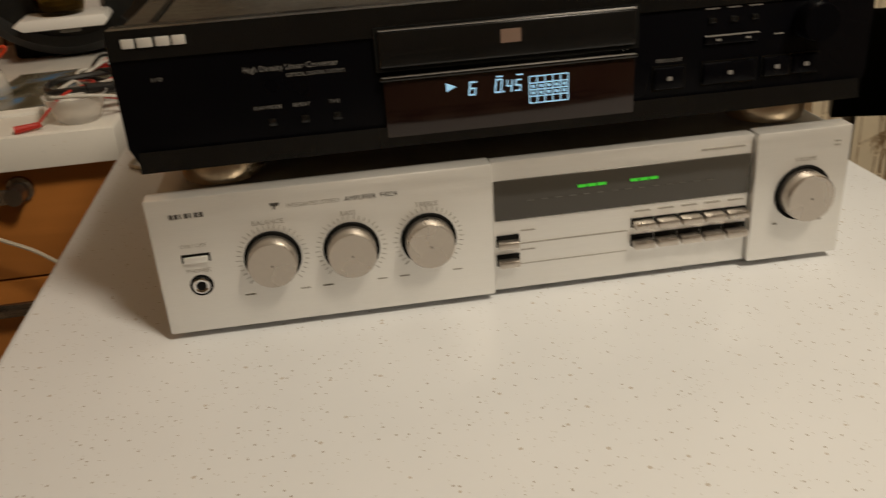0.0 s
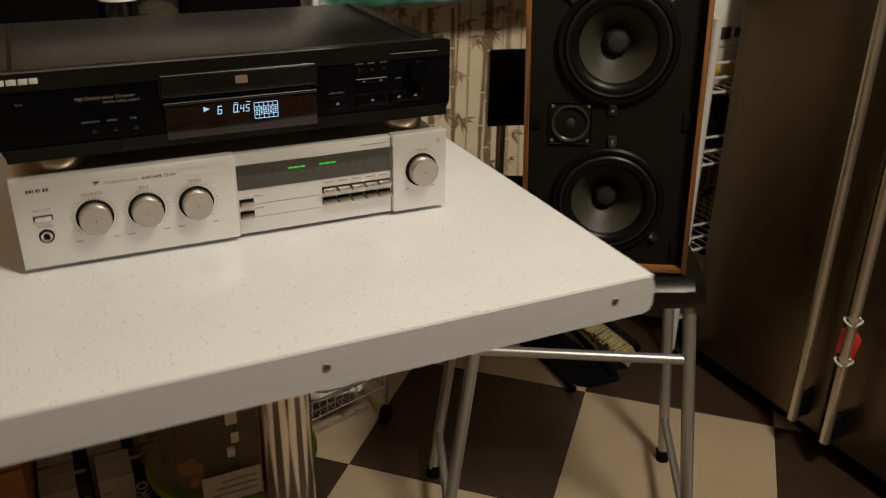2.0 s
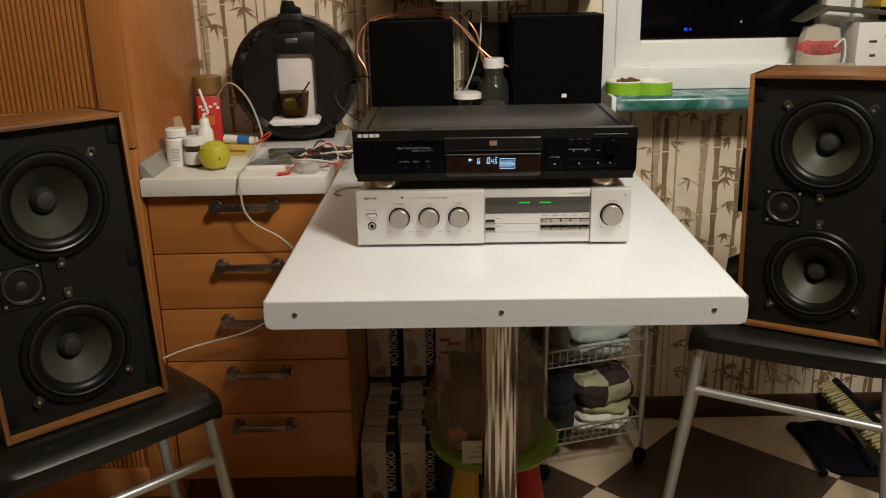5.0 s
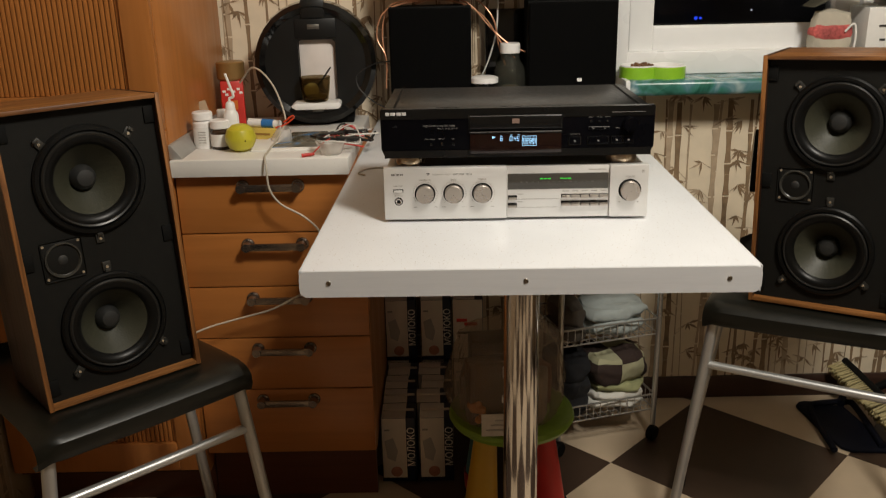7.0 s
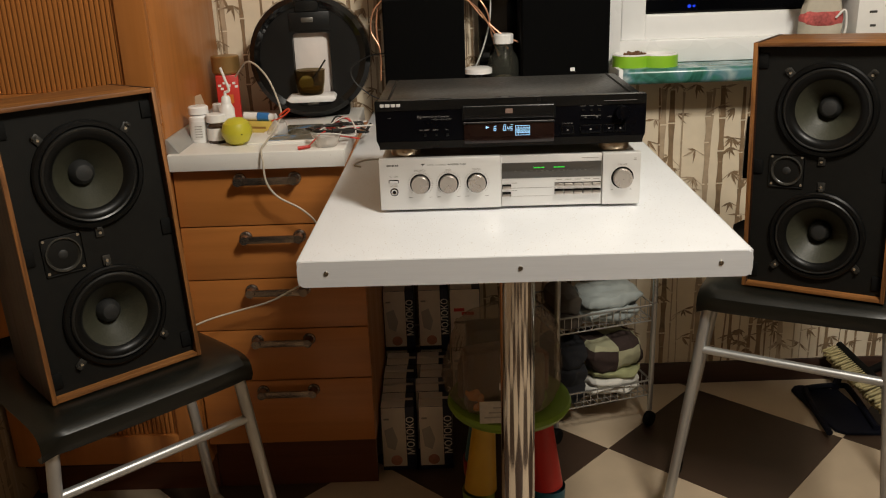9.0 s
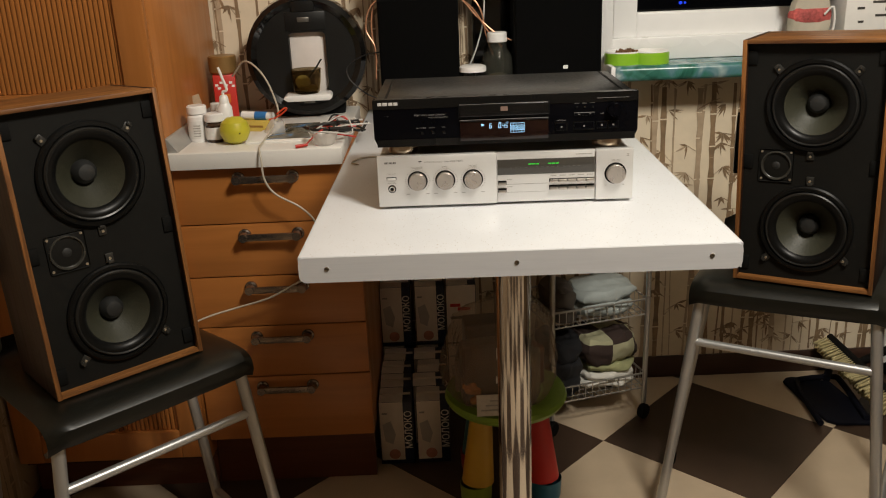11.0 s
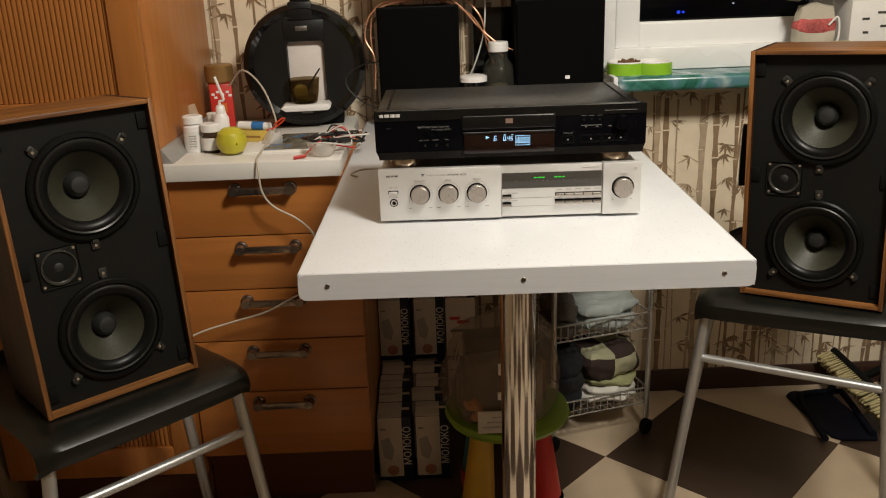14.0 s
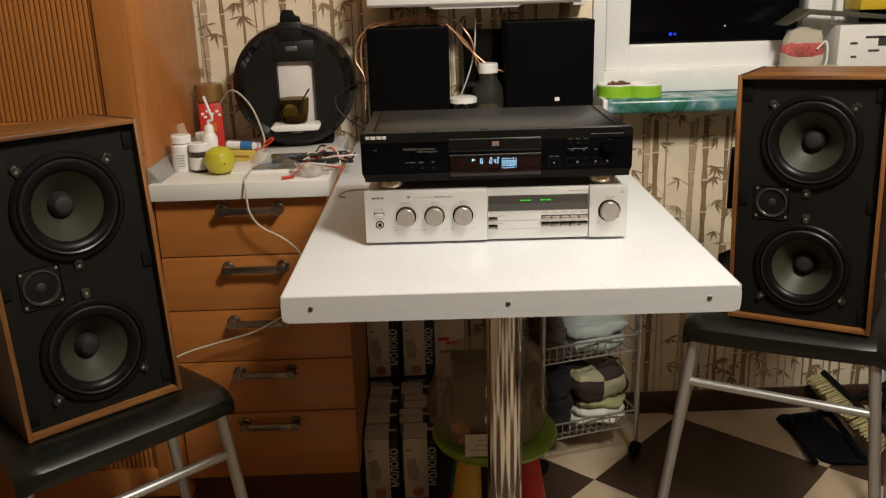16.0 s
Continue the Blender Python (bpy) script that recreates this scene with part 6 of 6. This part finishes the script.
YELLOW_INK = mat("yellow_print", (0.62, 0.40, 0.03), 0.5, var=0.15)
for px, pz, pw, ph, m in ((-0.09, 0.018, 0.045, 0.030, INK), (-0.035, 0.022, 0.03, 0.022, INK), (0.01, 0.016, 0.05, 0.02, YELLOW_INK)):
    part("print_patch", box(px, px + pw, -0.0907, -0.089, pz, pz + ph, 0.0003), m, pack)
for px, pz, pw, ph, m in ((-0.10, 0.030, 0.03, 0.022, YELLOW_INK), (-0.05, 0.026, 0.05, 0.030, YELLOW_INK), (0.02, 0.03, 0.03, 0.014, INK)):
    part("print_patch", box(px, px + pw, -0.1007, -0.099, pz, pz + ph, 0.0003), m, tub)
on_rack("dark_box", "dark box on the rack's lower shelf", "box", box(-0.11, 0.05, -0.10, 0.10, 0, 0.13, 0.004), NAVY_P, 1.74, 0.84, 0.1325)
tg = thing("red_tag", "red plastic clip tied to the refrigerator handle with string", "tag", pose(1.455, 0.192, 0.335))
part("clip", prism([(-0.02, -0.03), (0.018, -0.034), (0.024, 0.012), (0.006, 0.034), (-0.018, 0.026)], 0.012, 0.003, m=pose(0, 0, 0, 0, 0, -70)), mat("red_clip", (0.62, 0.04, 0.03), 0.4), tg)
for dz in (-0.045, 0.05):
    part("string", sweep([(-0.014, -0.016, dz), (0.012, -0.014, dz + 0.006), (0.02, 0.010, dz - 0.004), (-0.010, 0.014, dz + 0.004), (-0.016, -0.014, dz), (-0.022, -0.03, dz + 0.03)], 0.0022), PAPER, tg)


# ---- bamboo print of the wallpaper ----
def bamboo(x0, x1, z0, z1, seed, keep, put):
    """Stems of short internodes with sprays of leaves, as flat shapes in the plane of a wall."""
    r = random.Random(seed)
    dark, pale = [bmesh.new(), bmesh.new()]
    x = x0

    count = [0]

    def quad(bm, pts):
        count[0] += 1
        if all(keep(a, b) for a, b in pts):
            bm.faces.new([bm.verts.new(put(a, b, 0.0006 + count[0] % 29 * 0.00006)) for a, b in pts])

    while x < x1:
        w = r.choice((0.003, 0.004, 0.005, 0.007, 0.010, 0.015))
        bm = dark if r.random() < 0.55 else pale
        z, cx, drift = z0 - r.random() * 0.1, x, r.uniform(-0.03, 0.03)
        while z < z1:
            h = r.uniform(0.07, 0.15)
            nx = cx + drift * h + r.uniform(-0.002, 0.002)
            for k in range(3):
                za, zb = z + (h - 0.004) * k / 3, z + (h - 0.004) * (k + 1) / 3
                xa, xb = cx + (nx - cx) * k / 3, cx + (nx - cx) * (k + 1) / 3
                wa, wb = (w * (1.25 if k == 0 else 0.9)) / 2, (w * (1.25 if k == 2 else 0.9)) / 2
                quad(bm, [(xa - wa, za), (xa + wa, za), (xb + wb, zb), (xb - wb, zb)])
            if r.random() < 0.62:
                s = r.choice((-1, 1))
                sx, sz = nx, z + h
                tx, tz = sx + s * r.uniform(0.012, 0.04), sz + r.uniform(0.005, 0.04)
                quad(bm, [(sx, sz - 0.0012), (tx, tz - 0.0008), (tx, tz + 0.0008), (sx, sz + 0.0012)])
                for k in range(r.randint(4, 8)):
                    a = radians(r.uniform(-160, 20) if s > 0 else r.uniform(160, 340))
                    ln, lw = r.uniform(0.018, 0.045), r.uniform(0.0022, 0.0042)
                    c, d = math.cos(a), math.sin(a)
                    quad(dark if r.random() < 0.6 else bm, [(tx, tz), (tx + c * ln * 0.4 - d * lw, tz + d * ln * 0.4 + c * lw), (tx + c * ln, tz + d * ln), (tx + c * ln * 0.4 + d * lw, tz + d * ln * 0.4 - c * lw)])
            cx, z = nx, z + h
        x += w + r.choice((0.008, 0.014, 0.02, 0.026, 0.036))
    return dark, pale


def papered(wall, x0, x1, seed, keep, put):
    for bm, m in zip(bamboo(x0, x1, 0.05, 2.2, seed, keep, put), (STEM, STEM_PALE)):
        tagged(part("bamboo_print", bm, m, wall, smooth=False), kind="stuff")


papered(wall_north, -0.52, 2.1, 3, lambda x, z: not (x > WIN_X0 - 0.04 and z > 0.94), lambda x, z, d: (x, WY - d, z))
papered(wall_west, -1.4, 0.47, 4, lambda y, z: True, lambda y, z, d: (WX0 + d, y, z))

# ---- floor pieces ----
SIDE, TURN45 = 0.455, radians(46.2)
a = Vector((math.cos(TURN45), math.sin(TURN45), 0)) * SIDE
b = Vector((-math.sin(TURN45), math.cos(TURN45), 0)) * SIDE
hs = SIDE / 2 - 0.0004
for shade, material in ((0, TILE_DARK), (1, TILE_LIGHT)):
    first = None
    for i in range(-11, 11):
        for j in range(-11, 11):
            c = Vector((0.85, 0.667, 0)) + a * i + b * j
            if (i + j) % 2 != shade or not (WX0 - 0.2 < c.x < WX1 + 0.2 and YB - 0.2 < c.y < WY + 0.28):
                continue
            if first is None:
                bm = box(-hs, hs, -hs, hs, -0.004, 0.0, 0.0005, 1)
                first = part("tile", bm, material, floor, smooth=False)
                o = first
            else:
                o = new("tile", first.data)
                o.parent = floor
            o.matrix_basis = Matrix.Translation(c) @ Matrix.Rotation(TURN45, 4, "Z")
